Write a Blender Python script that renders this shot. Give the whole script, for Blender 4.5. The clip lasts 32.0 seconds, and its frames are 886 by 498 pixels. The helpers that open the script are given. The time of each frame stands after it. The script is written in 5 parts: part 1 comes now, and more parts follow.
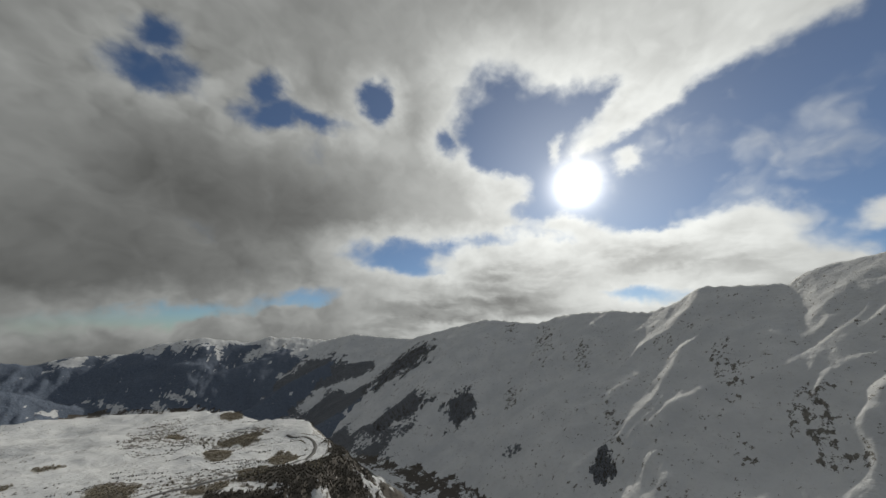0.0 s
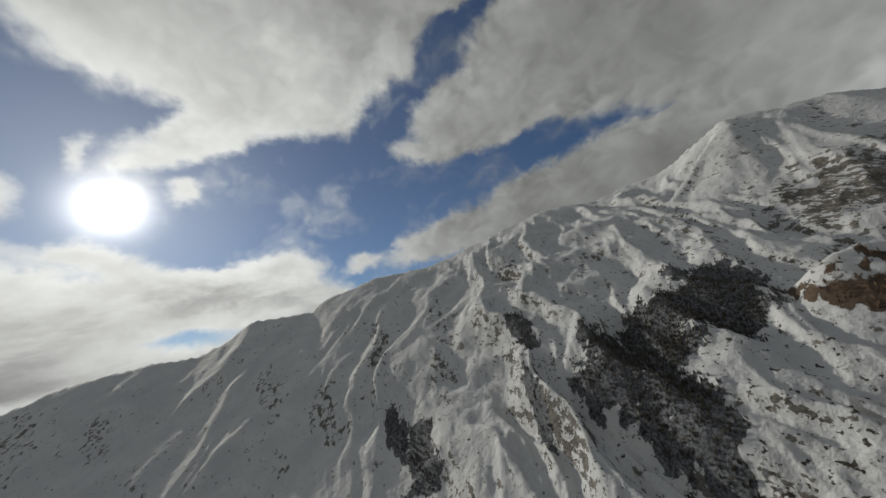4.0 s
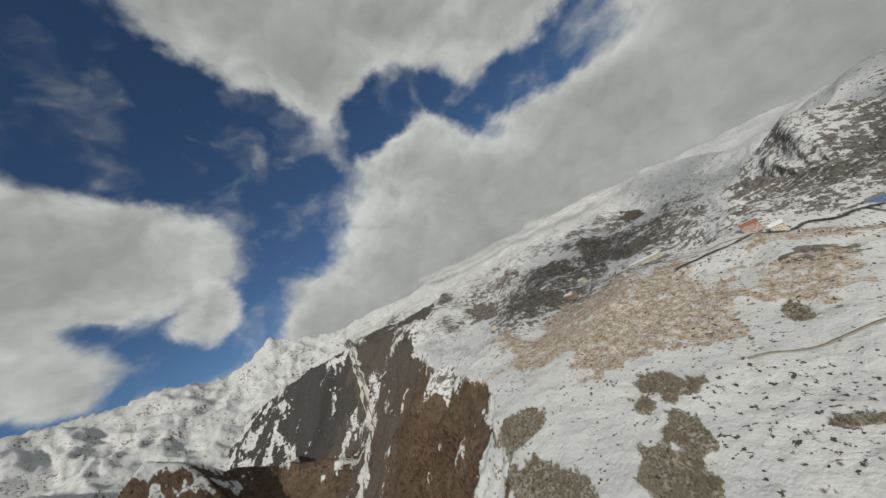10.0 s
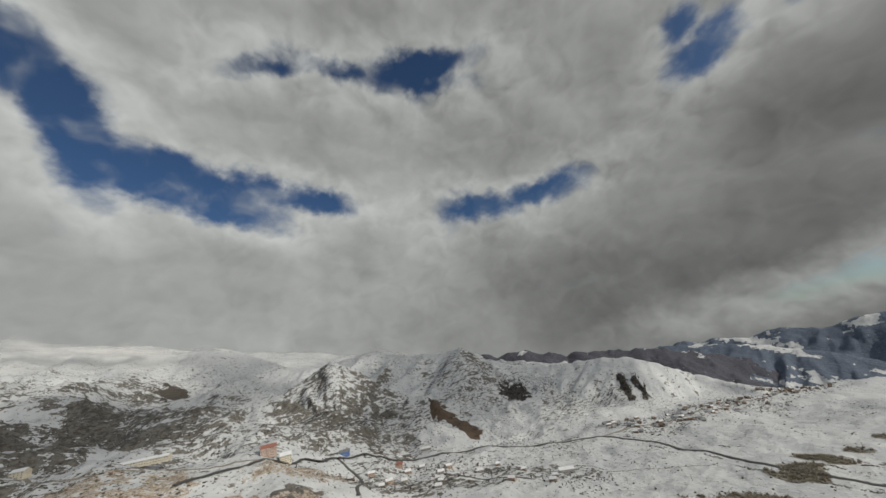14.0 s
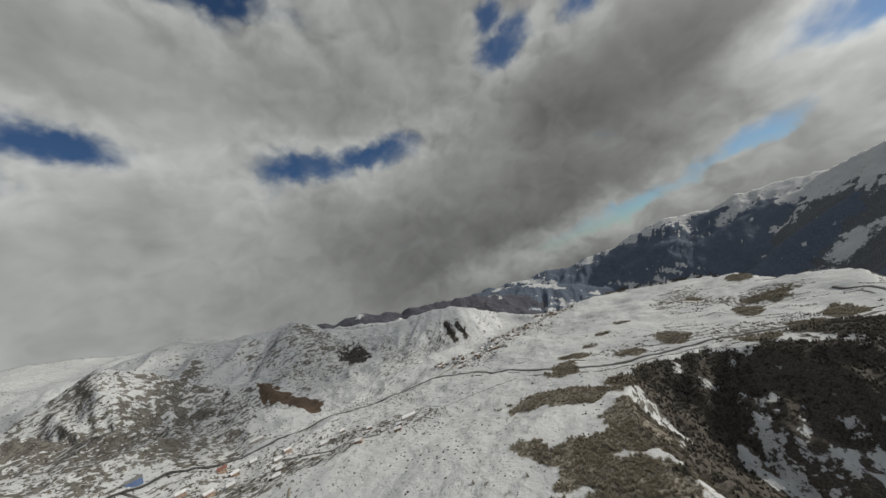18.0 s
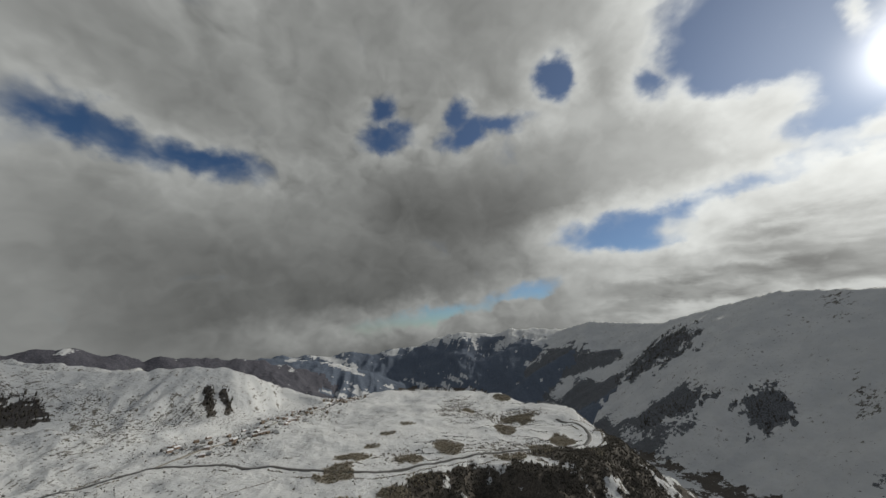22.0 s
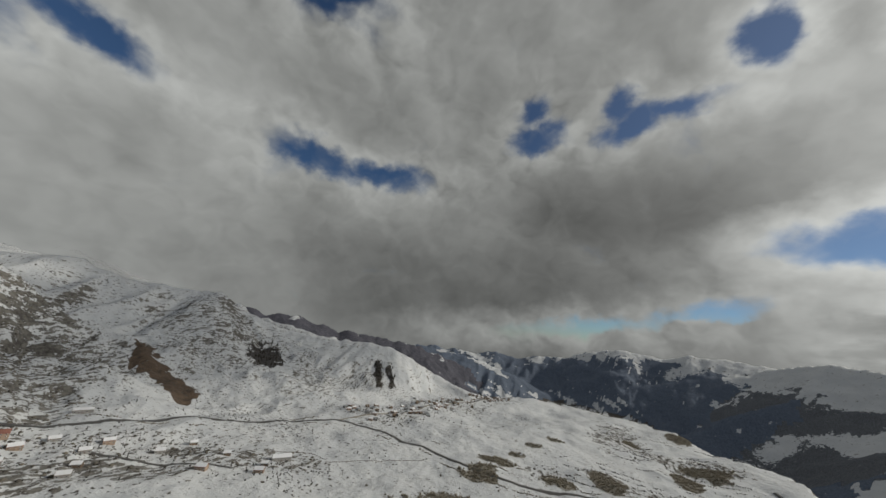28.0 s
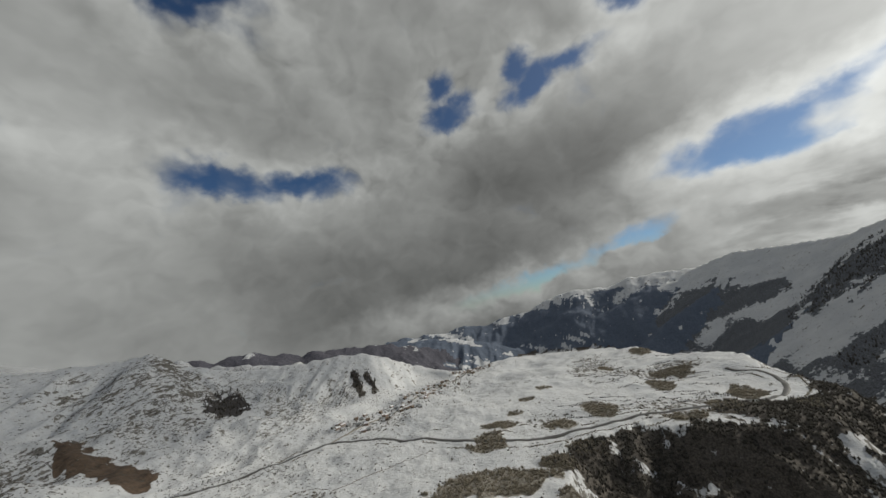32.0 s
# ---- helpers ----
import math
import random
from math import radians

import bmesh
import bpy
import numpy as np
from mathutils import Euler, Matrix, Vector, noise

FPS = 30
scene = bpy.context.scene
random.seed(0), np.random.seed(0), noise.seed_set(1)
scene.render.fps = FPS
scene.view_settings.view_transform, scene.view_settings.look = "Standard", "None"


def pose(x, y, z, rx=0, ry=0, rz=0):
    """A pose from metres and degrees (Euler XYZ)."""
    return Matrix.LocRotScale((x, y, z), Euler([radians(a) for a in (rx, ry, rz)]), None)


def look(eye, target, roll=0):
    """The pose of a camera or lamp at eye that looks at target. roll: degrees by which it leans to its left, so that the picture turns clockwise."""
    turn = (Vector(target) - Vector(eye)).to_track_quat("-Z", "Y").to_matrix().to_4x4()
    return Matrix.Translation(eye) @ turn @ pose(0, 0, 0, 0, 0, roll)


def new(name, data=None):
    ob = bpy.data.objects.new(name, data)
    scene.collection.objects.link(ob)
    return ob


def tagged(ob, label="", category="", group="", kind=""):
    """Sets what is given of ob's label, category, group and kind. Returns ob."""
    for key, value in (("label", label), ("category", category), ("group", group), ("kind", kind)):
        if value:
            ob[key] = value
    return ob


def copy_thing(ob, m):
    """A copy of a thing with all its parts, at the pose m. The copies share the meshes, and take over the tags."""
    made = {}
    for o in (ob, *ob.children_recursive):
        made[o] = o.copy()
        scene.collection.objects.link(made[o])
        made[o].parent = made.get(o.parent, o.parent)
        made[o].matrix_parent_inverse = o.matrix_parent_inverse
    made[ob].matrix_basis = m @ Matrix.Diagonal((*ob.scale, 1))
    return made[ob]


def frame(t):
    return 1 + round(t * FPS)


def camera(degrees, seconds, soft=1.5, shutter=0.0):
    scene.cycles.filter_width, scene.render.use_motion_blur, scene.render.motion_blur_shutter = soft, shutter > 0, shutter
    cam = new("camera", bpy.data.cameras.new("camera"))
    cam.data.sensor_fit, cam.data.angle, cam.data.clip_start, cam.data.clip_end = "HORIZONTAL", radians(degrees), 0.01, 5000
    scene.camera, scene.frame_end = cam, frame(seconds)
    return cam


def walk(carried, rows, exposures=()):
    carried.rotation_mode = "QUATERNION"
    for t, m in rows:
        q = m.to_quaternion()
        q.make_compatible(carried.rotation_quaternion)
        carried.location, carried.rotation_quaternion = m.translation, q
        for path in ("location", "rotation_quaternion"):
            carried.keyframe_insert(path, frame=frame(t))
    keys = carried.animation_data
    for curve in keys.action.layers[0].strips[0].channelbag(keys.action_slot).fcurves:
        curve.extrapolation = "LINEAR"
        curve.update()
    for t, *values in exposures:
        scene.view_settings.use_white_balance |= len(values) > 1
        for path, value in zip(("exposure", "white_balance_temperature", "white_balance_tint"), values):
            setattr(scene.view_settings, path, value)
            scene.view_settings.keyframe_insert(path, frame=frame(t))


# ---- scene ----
# camera and its flight: a slow right-hand circle over the gorge, then out over the plateau
cam = camera(107.5, 32.0, soft=1.5)
PATH = [
    (0.0, pose(27.4, 6.8, -2.0, 105.29, -1.31, -39.32)),
    (0.5, pose(30.2, 8.1, -2.6, 107.99, -0.33, -45.84)),
    (1.0, pose(33.1, 9.4, -3.2, 107.36, 6.48, -41.14)),
    (1.5, pose(35.9, 10.6, -3.8, 109.45, 10.18, -47.00)),
    (2.0, pose(38.8, 11.8, -4.5, 107.17, 8.61, -66.66)),
    (2.5, pose(41.6, 12.8, -5.1, 106.41, 9.12, -80.66)),
    (4.5, pose(52.5, 12.8, -7.9, 104.30, 15.95, -114.30)),
    (5.0, pose(54.8, 11.1, -8.4, 106.92, 16.46, -122.56)),
    (5.5, pose(56.9, 9.1, -8.8, 110.29, 14.74, -132.31)),
    (6.0, pose(58.8, 6.9, -9.2, 109.24, 17.63, -144.41)),
    (6.5, pose(60.4, 4.4, -9.5, 105.85, 16.39, -150.82)),
    (7.0, pose(61.7, 1.5, -9.7, 107.73, 18.80, -161.12)),
    (7.5, pose(62.5, -1.7, -9.8, 105.56, 18.68, -173.51)),
    (8.0, pose(62.8, -5.1, -9.8, 105.40, 22.10, 176.61)),
    (8.5, pose(62.7, -8.8, -9.7, 106.26, 22.29, 166.69)),
    (9.0, pose(62.1, -12.6, -9.5, 106.32, 26.62, 158.19)),
    (9.5, pose(60.9, -16.4, -9.2, 102.49, 27.27, 145.14)),
    (10.0, pose(59.1, -19.9, -8.8, 105.11, 28.79, 133.51)),
    (10.5, pose(56.9, -23.0, -8.3, 98.97, 29.54, 118.06)),
    (11.0, pose(54.2, -25.5, -7.7, 107.81, 27.99, 114.61)),
    (11.5, pose(51.2, -27.6, -7.1, 111.86, 26.45, 109.90)),
    (12.0, pose(47.9, -29.2, -6.5, 114.06, 30.38, 95.28)),
    (12.5, pose(44.5, -30.3, -5.8, 120.51, 24.32, 89.91)),
    (13.0, pose(40.9, -31.0, -5.1, 116.32, 15.22, 79.03)),
    (13.5, pose(37.2, -31.3, -4.4, 113.06, 12.48, 66.48)),
    (14.0, pose(33.5, -31.2, -3.7, 108.77, 9.57, 59.82)),
    (14.5, pose(29.6, -31.0, -2.9, 100.14, 5.49, 60.13)),
    (16.5, pose(13.1, -24.3, 0.4, 92.87, 11.92, 54.26)),
    (17.0, pose(8.7, -21.5, 0.7, 92.85, 16.05, 47.08)),
    (17.5, pose(4.5, -18.5, 1.0, 93.36, 14.69, 37.87)),
    (18.0, pose(0.3, -15.2, 1.2, 95.87, 17.42, 31.40)),
    (18.5, pose(-3.8, -11.8, 1.3, 98.94, 18.78, 27.86)),
    (19.0, pose(-7.6, -8.2, 1.4, 102.07, 15.02, 18.96)),
    (19.5, pose(-11.3, -4.4, 1.4, 106.59, 12.48, 15.08)),
    (20.0, pose(-14.6, -0.6, 1.3, 105.49, 5.41, 23.19)),
    (20.5, pose(-17.7, 3.3, 1.2, 105.95, 7.21, 16.01)),
    (21.0, pose(-20.5, 7.2, 1.0, 104.86, 9.19, 5.59)),
    (21.5, pose(-23.0, 11.0, 0.8, 106.46, 3.89, 2.72)),
    (22.0, pose(-25.2, 14.8, 0.6, 103.64, 1.84, -1.37)),
    (22.5, pose(-27.0, 18.5, 0.3, 108.34, 4.30, -4.40)),
    (23.0, pose(-28.7, 22.1, 0.0, 107.66, -2.49, 0.01)),
    (23.5, pose(-30.2, 25.6, -0.4, 105.25, -2.15, 1.81)),
    (24.0, pose(-31.5, 29.2, -0.7, 105.57, -1.48, -5.31)),
    (24.5, pose(-32.7, 32.7, -1.2, 105.17, -2.47, -7.49)),
    (25.0, pose(-33.9, 36.1, -1.6, 104.13, -2.17, 5.10)),
    (25.5, pose(-35.0, 39.6, -2.1, 101.26, 0.84, 10.01)),
    (27.5, pose(-40.7, 53.4, -4.3, 105.19, -8.18, 18.03)),
    (28.0, pose(-43.3, 56.5, -4.9, 103.32, -6.02, 22.98)),
    (28.5, pose(-46.2, 59.6, -5.5, 103.99, -1.48, 28.30)),
    (29.0, pose(-49.2, 62.6, -6.2, 105.85, -0.63, 34.10)),
    (29.5, pose(-52.4, 65.6, -6.8, 107.19, 7.46, 31.12)),
    (30.0, pose(-55.8, 68.5, -7.4, 103.34, 5.50, 29.48)),
    (30.5, pose(-59.3, 71.3, -8.0, 98.86, 6.66, 24.58)),
    (31.0, pose(-62.8, 74.2, -8.6, 98.24, 10.69, 25.03)),
    (31.5, pose(-66.4, 77.0, -9.2, 99.59, 7.64, 24.53)),
    (32.0, pose(-70.0, 79.9, -9.8, 100.76, 10.72, 16.60)),
]
# the film camera stops down while the sun is in view
walk(cam, PATH, [(0, -0.18), (2, -0.26), (5, -0.36), (6.5, -0.05), (8, 0.06), (14, 0.0), (20, -0.02), (22, -0.18), (25, -0.3), (28, -0.2), (32, -0.06)])

# ---- sky, sun ----
SUN_AZ, SUN_EL = 63.0, 24.9      # degrees, clockwise from +y; above the level


def towards(az, el=0.0, r=1.0):
    a, e = radians(az), radians(el)
    return Vector((math.sin(a) * math.cos(e), math.cos(a) * math.cos(e), math.sin(e))) * r


sun_dir = towards(SUN_AZ, SUN_EL)
sun = new("sun", bpy.data.lights.new("sun", "SUN"))
sun.data.energy, sun.data.angle, sun.data.color = 3.05, radians(0.6), (1.0, 0.945, 0.82)
sun.matrix_world = look(sun_dir * 3000, (0, 0, 0))

world = bpy.data.worlds.new("sky")
scene.world = world
world.use_nodes = True
wt = world.node_tree
wt.nodes.clear()


def wmath(op, a, b=None, c=None, clamp=False):
    n = wt.nodes.new("ShaderNodeMath")
    n.operation, n.use_clamp = op, clamp
    for i, v in enumerate((a, b, c)):
        if v is None:
            continue
        if isinstance(v, (int, float)):
            n.inputs[i].default_value = v
        else:
            wt.links.new(v, n.inputs[i])
    return n.outputs[0]


def wvec(op, a, b=None):
    n = wt.nodes.new("ShaderNodeVectorMath")
    n.operation = op
    for i, v in enumerate((a, b)):
        if v is None:
            continue
        if isinstance(v, (tuple, Vector)):
            n.inputs[i].default_value = tuple(v)
        else:
            wt.links.new(v, n.inputs[i])
    return n.outputs["Value"] if op in ("DOT_PRODUCT", "LENGTH") else n.outputs[0]


def wnoise(vec, scale, detail=6.0, rough=0.55, col=False):
    n = wt.nodes.new("ShaderNodeTexNoise")
    n.inputs["Scale"].default_value, n.inputs["Detail"].default_value, n.inputs["Roughness"].default_value = scale, detail, rough
    wt.links.new(vec, n.inputs["Vector"])
    return n.outputs["Color" if col else "Fac"]


def wstep(v, lo, hi):
    n = wt.nodes.new("ShaderNodeMapRange")
    n.interpolation_type = "SMOOTHSTEP"
    wt.links.new(v, n.inputs[0])
    n.inputs[1].default_value, n.inputs[2].default_value = lo, hi
    return n.outputs[0]


def wmix(fac, a, b):
    n = wt.nodes.new("ShaderNodeMix")
    n.data_type = "RGBA"
    for sock, v in ((n.inputs[0], fac), (n.inputs[6], a), (n.inputs[7], b)):
        if isinstance(v, (int, float)):
            sock.default_value = v
        elif isinstance(v, tuple):
            sock.default_value = (*v, 1)
        else:
            wt.links.new(v, sock)
    return n.outputs[2]


coord = wt.nodes.new("ShaderNodeTexCoord").outputs["Generated"]
sky = wt.nodes.new("ShaderNodeTexSky")
sky.sky_type, sky.sun_disc = "NISHITA", False
sky.sun_elevation, sky.sun_rotation, sky.altitude = radians(SUN_EL), radians(SUN_AZ), 2200


def ellipse(az, el, wide, high, tilt, where, unit=True):
    """Degrees inside the edge of an oval of sky, negative outside (half sizes in degrees); unit: 1 at its middle."""
    a, e = radians(az), radians(el)
    out = towards(az, el)
    east = Vector((math.cos(a), -math.sin(a), 0))
    up = east.cross(out) * -1
    up = up if up.z > 0 else -up
    t = radians(tilt)
    u, v = east * math.cos(t) + up * math.sin(t), up * math.cos(t) - east * math.sin(t)
    m = wt.nodes.new("ShaderNodeMapping")
    m.vector_type = "TEXTURE"
    frame3 = Matrix((u, v, u.cross(v))).transposed()
    m.inputs["Location"].default_value = out
    m.inputs["Rotation"].default_value = frame3.to_euler()
    m.inputs["Scale"].default_value = (math.sin(radians(wide)), math.sin(radians(high)), 0.6)
    wt.links.new(where, m.inputs["Vector"])
    k = 1.0 if unit else min(wide, high, 6.0)
    return wmath("MULTIPLY_ADD", wvec("LENGTH", m.outputs[0]), -k, k)


def union(values, k=0.15):
    out = values[0]
    for v in values[1:]:
        out = wmath("SMOOTH_MAX", out, v, k)
    return out


def ovals(rows, vec, k=0.8):
    """Degrees inside the nearest edge of many ovals, worked out ten at a time."""
    out = None
    for i in range(0, len(rows), 10):
        here = vec if out is None else wvec("ADD", vec, wvec("MULTIPLY", out, (1e-7, 1e-7, 1e-7)))
        some = union([ellipse(*row, here, False) for row in rows[i:i + 10]], k)
        out = some if out is None else wmath("SMOOTH_MAX", out, some, k)
    return out


def shifted(vec, scale, amount, detail):
    c = wvec("SUBTRACT", wnoise(vec, scale, detail, 0.55, col=True), (0.5, 0.5, 0.5))
    return wvec("MULTIPLY", c, (amount, amount, amount))


def wpuffs(vec, scale, detail=3.0, rough=0.5):
    """Rounded heaps: high in the middle of each cell, creased where cells meet."""
    n = wt.nodes.new("ShaderNodeTexVoronoi")
    n.feature, n.normalize = "SMOOTH_F1", True
    for key, v in (("Scale", scale), ("Detail", detail), ("Roughness", rough), ("Lacunarity", 2.2), ("Smoothness", 0.35)):
        n.inputs[key].default_value = v
    wt.links.new(vec, n.inputs["Vector"])
    return wmath("SUBTRACT", 1.0, n.outputs["Distance"])


flat = wvec("MULTIPLY", coord, (1.0, 1.0, 1.25))
where = wvec("ADD", coord, shifted(flat, 4.0, 0.07, 2.0))
frayed = wvec("ADD", wvec("ADD", where, shifted(flat, 14.0, 0.055, 3.0)), shifted(flat, 50.0, 0.022, 3.0))
swirl = wvec("ADD", flat, shifted(flat, 7.0, 0.16, 3.0))
# clear sky between the clouds: bearing, height, half width, half height, tilt
CLEAR = [(56, 30.3, 14.5, 8.5, -57), (91, 21.7, 25.1, 9.1, -18), (103, 26.1, 14.9, 6.9, -23), (75, 20.3, 12.8, 5.1, -12), (100, 12.6, 9.4, 4.4, -12), (72, 7.2, 4.0, 1.1, 3),
         (25.3, 38.5, 2.4, 2.5, -76), (39.2, 33.3, 1.7, 1.8, -17), (-8, 32.1, 4.0, 2.4, 4), (-8.7, 36.6, 1.7, 1.6, 54), (6, 32.4, 3.2, 1.5, 18), (5.9, 36.4, 1.7, 1.5, 72),
         (12.5, 33.9, 2.7, 0.7, -4), (-48, 25.0, 4.7, 2.0, -17), (-39, 24.6, 6.1, 1.2, 6), (-56, 48.2, 8.0, 2.1, -2), (-88, 30.0, 4.9, 2.5, -6), (-78, 29.0, 4.4, 1.5, -9),
         (-147, 43.5, 10.0, 4.4, -35), (-125, 39.6, 8.2, 2.8, 8), (-112, 35.0, 7.9, 3.5, -53), (-100, 29.4, 9.2, 3.2, -9), (-82, 28.9, 7.2, 1.1, -6), (-84, 47.5, 4.8, 1.2, 16),
         (-70, 47.8, 7.2, 1.3, -13), (-54, 46.0, 6.0, 1.3, -12), (-48, 24.1, 5.5, 1.7, -14), (-38, 23.9, 3.9, 0.9, 2), (-176, 48.3, 20.0, 11.3, -52), (-154, 39.2, 17.4, 8.4, -29),
         (-155, 30.0, 13.1, 8.1, -44), (-158, 17.9, 7.5, 4.7, 82), (-166, 13.5, 7.4, 3.1, 1), (-123, 36.9, 10.9, 3.7, 5), (-110, 32.9, 6.6, 2.9, -67), (-96, 29.2, 10.4, 3.4, -17),
         (160, 53.9, 19.3, 6.8, -9), (-164, 47.5, 27.3, 7.2, -27), (-157, 35.9, 17.8, 5.3, -30), (-153, 27.2, 8.6, 5.3, -12), (-165, 18.3, 11.5, 6.4, 6),
         (-178, 13.8, 11.0, 3.1, 7), (140, 24.1, 16.0, 2.6, -5), (120, 41.6, 12.4, 4.2, 35), (105, 31.9, 12.1, 6.7, 41), (87, 27.7, 18.6, 7.6, -3), (89, 20.7, 16.2, 7.3, -7),
         (121, 23.5, 19.5, 5.3, 5), (139, 22.3, 15.6, 2.7, -1), (179, 14.6, 10.3, 4.4, -14), (-173, 17.4, 5.6, 4.2, -34), (63, 19.5, 8.9, 3.0, 10), (70, 31.3, 12.3, 6.1, -34),
         (34, 13.5, 10.7, 3.1, -1), (50, 15.8, 6.6, 2.0, 2), (15, 5.0, 4.9, 1.4, 10), (1, 1.8, 8.5, 1.2, 5), (70, 21.7, 8.8, 3.5, -16)]
# single clouds standing in the clear parts
MASS = [(137, 37.6, 13.6, 8.0, 18), (160, 35.3, 20.7, 10.6, -18), (-175, 29.7, 15.2, 6.5, -14), (157, 26.7, 17.0, 4.7, -13), (171, 19.0, 13.4, 3.8, -10),
        (145, 17.1, 22.5, 3.8, -5), (-164, 19.4, 3.6, 4.2, -25), (180.0, 13.7, 2.6, 1.6, -9), (126, 50.9, 5.9, 3.1, -4), (126, 33.5, 13.7, 6.2, 1),
        (154, 29.9, 22.2, 8.7, -26), (161, 18.9, 10.0, 4.5, -35), (112, 14.7, 9.2, 2.6, 4), (136, 17.3, 18.5, 4.0, -0), (72, 35.4, 6.0, 1.7, 20), (95.7, 14.5, 1.7, 1.0, 3),
        (45, 4.5, 16.8, 3.3, 0), (50, 12.0, 10.8, 4.2, 17), (73, 12.9, 14.4, 3.1, 10), (56, 12.2, 15.7, 3.5, -2), (78, 9.2, 4.7, 1.7, 9), (21, 0.9, 15.4, 2.3, 4),
        (84, 8.8, 3.2, 1.1, -3), (61, 18.1, 3.8, 1.2, -8), (50, 25.7, 4.1, 2.0, -8), (71.7, 27.2, 1.1, 0.9, 1), (59.8, 31.2, 1.5, 0.8, 82), (72, 33.3, 6.5, 1.5, 17),
        (106, 14.6, 3.5, 2.9, -8), (95.5, 14.5, 1.9, 1.0, 11), (110, 30.2, 3.5, 1.7, -24)]
open_sky = ovals(CLEAR, frayed)
lumps = ovals(MASS, wvec("ADD", frayed, wvec("MULTIPLY", open_sky, (1e-7, 1e-7, 1e-7))))
heaps = wpuffs(swirl, 6.0, 2.5)
billow = wmath("ADD", wmath("MULTIPLY", wnoise(swirl, 7.0, 5.0, 0.5), 0.9), wmath("MULTIPLY_ADD", heaps, 1.5, -0.99))
gap = wstep(open_sky, -2.2, 1.3)
heap = wstep(lumps, -1.7, 1.1)
body = wmath("ADD", wmath("MULTIPLY_ADD", gap, -2.1, 1.1), wmath("MULTIPLY", heap, 1.9))
wisp = wmath("ADD", body, wmath("MULTIPLY", wmath("SUBTRACT", billow, 0.5), 2.2))
cover = wstep(wisp, -1.05, 0.80)
# how deep into the cloud the line of sight goes
depth = wmath("MAXIMUM", wstep(lumps, -1.0, 4.5), wmath("SUBTRACT", 1.0, wstep(open_sky, -5.0, 0.8)))
thick = wmath("ADD", depth, wmath("MULTIPLY", wmath("SUBTRACT", billow, 0.5), 0.65), clamp=True)
near_sun = wvec("DOT_PRODUCT", coord, sun_dir)
silver = wstep(near_sun, 0.62, 1.0)
front = wstep(near_sun, 0.45, -0.6)
gloom = wstep(union([ellipse(-22, 4, 62, 18, 0, where), ellipse(8, 20, 24, 9, 0, where)], 0.3), -0.25, 0.85)
belly = wstep(union([ellipse(44, 9.2, 9, 2.0, 6, frayed), ellipse(63, 7.5, 11, 2.0, 8, frayed), ellipse(51, 5.6, 12, 1.6, 0, frayed), ellipse(36, 3.8, 10, 1.4, 0, frayed), ellipse(74, 11.6, 7, 1.4, 10, frayed)], 0.2), -0.5, 0.5)
folds = wnoise(where, 2.6, 3.0, 0.45)
soft = wnoise(where, 3.4, 3.0, 0.45)
turned = wnoise(wvec("ADD", where, tuple(sun_dir * 0.10)), 3.4, 3.0, 0.45)
relief = wmath("SUBTRACT", soft, turned)
core = wmath("ADD", wmath("MULTIPLY_ADD", folds, 0.11, 0.245), wmath("MULTIPLY", front, 0.11))
ahead = wvec("ADD", swirl, tuple(Vector((sun_dir.x, sun_dir.y, sun_dir.z * 1.5)) * 0.030))
puffs = wmath("MULTIPLY", wmath("SUBTRACT", heaps, wpuffs(ahead, 6.0, 2.5)), 3.2)
core = wmath("ADD", core, wmath("MULTIPLY", relief, 0.30))
core = wmath("ADD", core, wmath("MULTIPLY", puffs, 0.11))
core = wmath("ADD", core, wmath("MULTIPLY", silver, 0.23))
# flat layers of the low bank far down the valley
strata = wstep(wnoise(wvec("MULTIPLY", where, (1.0, 1.0, 3.6)), 6.0, 6.0, 0.55), 0.36, 0.62)
low_bank = wstep(ellipse(58, 8, 42, 8, 9, where), -0.15, 0.35)
core = wmath("MULTIPLY", core, wmath("ADD", 1.0, wmath("MULTIPLY", low_bank, wmath("MULTIPLY_ADD", strata, 0.75, -0.30))))
core = wmath("MULTIPLY", core, wmath("SUBTRACT", 1.0, wmath("MULTIPLY", gloom, 0.52)))
core = wmath("MULTIPLY", core, wmath("SUBTRACT", 1.0, wmath("MULTIPLY", belly, 0.48)))
sheer = wstep(ellipse(90, 42, 34, 11, 0, frayed), -0.4, 0.6)
core = wmath("ADD", wmath("MAXIMUM", core, 0.06), wmath("MULTIPLY", sheer, wmath("MULTIPLY_ADD", billow, 0.5, -0.05)))
edge = wmath("ADD", wmath("MULTIPLY_ADD", silver, 0.66, 0.37), wmath("MULTIPLY", front, 0.22))
edge = wmath("MULTIPLY", wmath("ADD", edge, wmath("MULTIPLY", puffs, 0.35)), wmath("MULTIPLY_ADD", folds, 0.5, 0.78))
lit = wmath("ADD", wmath("MULTIPLY", edge, wmath("SUBTRACT", 1.0, thick)), wmath("MULTIPLY", core, thick))
cloud = wvec("MULTIPLY", wmix(0.0, (0.962, 0.985, 0.95), (1, 1, 1)), lit)
blue = wvec("MULTIPLY", sky.outputs[0], (0.046, 0.060, 0.073))
halo = wmath("ADD", wmath("MULTIPLY", wmath("POWER", wmath("MAXIMUM", near_sun, 0.0), 650.0), 2.5), wmath("MULTIPLY", wmath("POWER", wmath("MAXIMUM", near_sun, 0.0), 26.0), 0.20))
halo = wmath("ADD", halo, wmath("MULTIPLY", wmath("POWER", wmath("MAXIMUM", near_sun, 0.0), 2.2), 0.085))
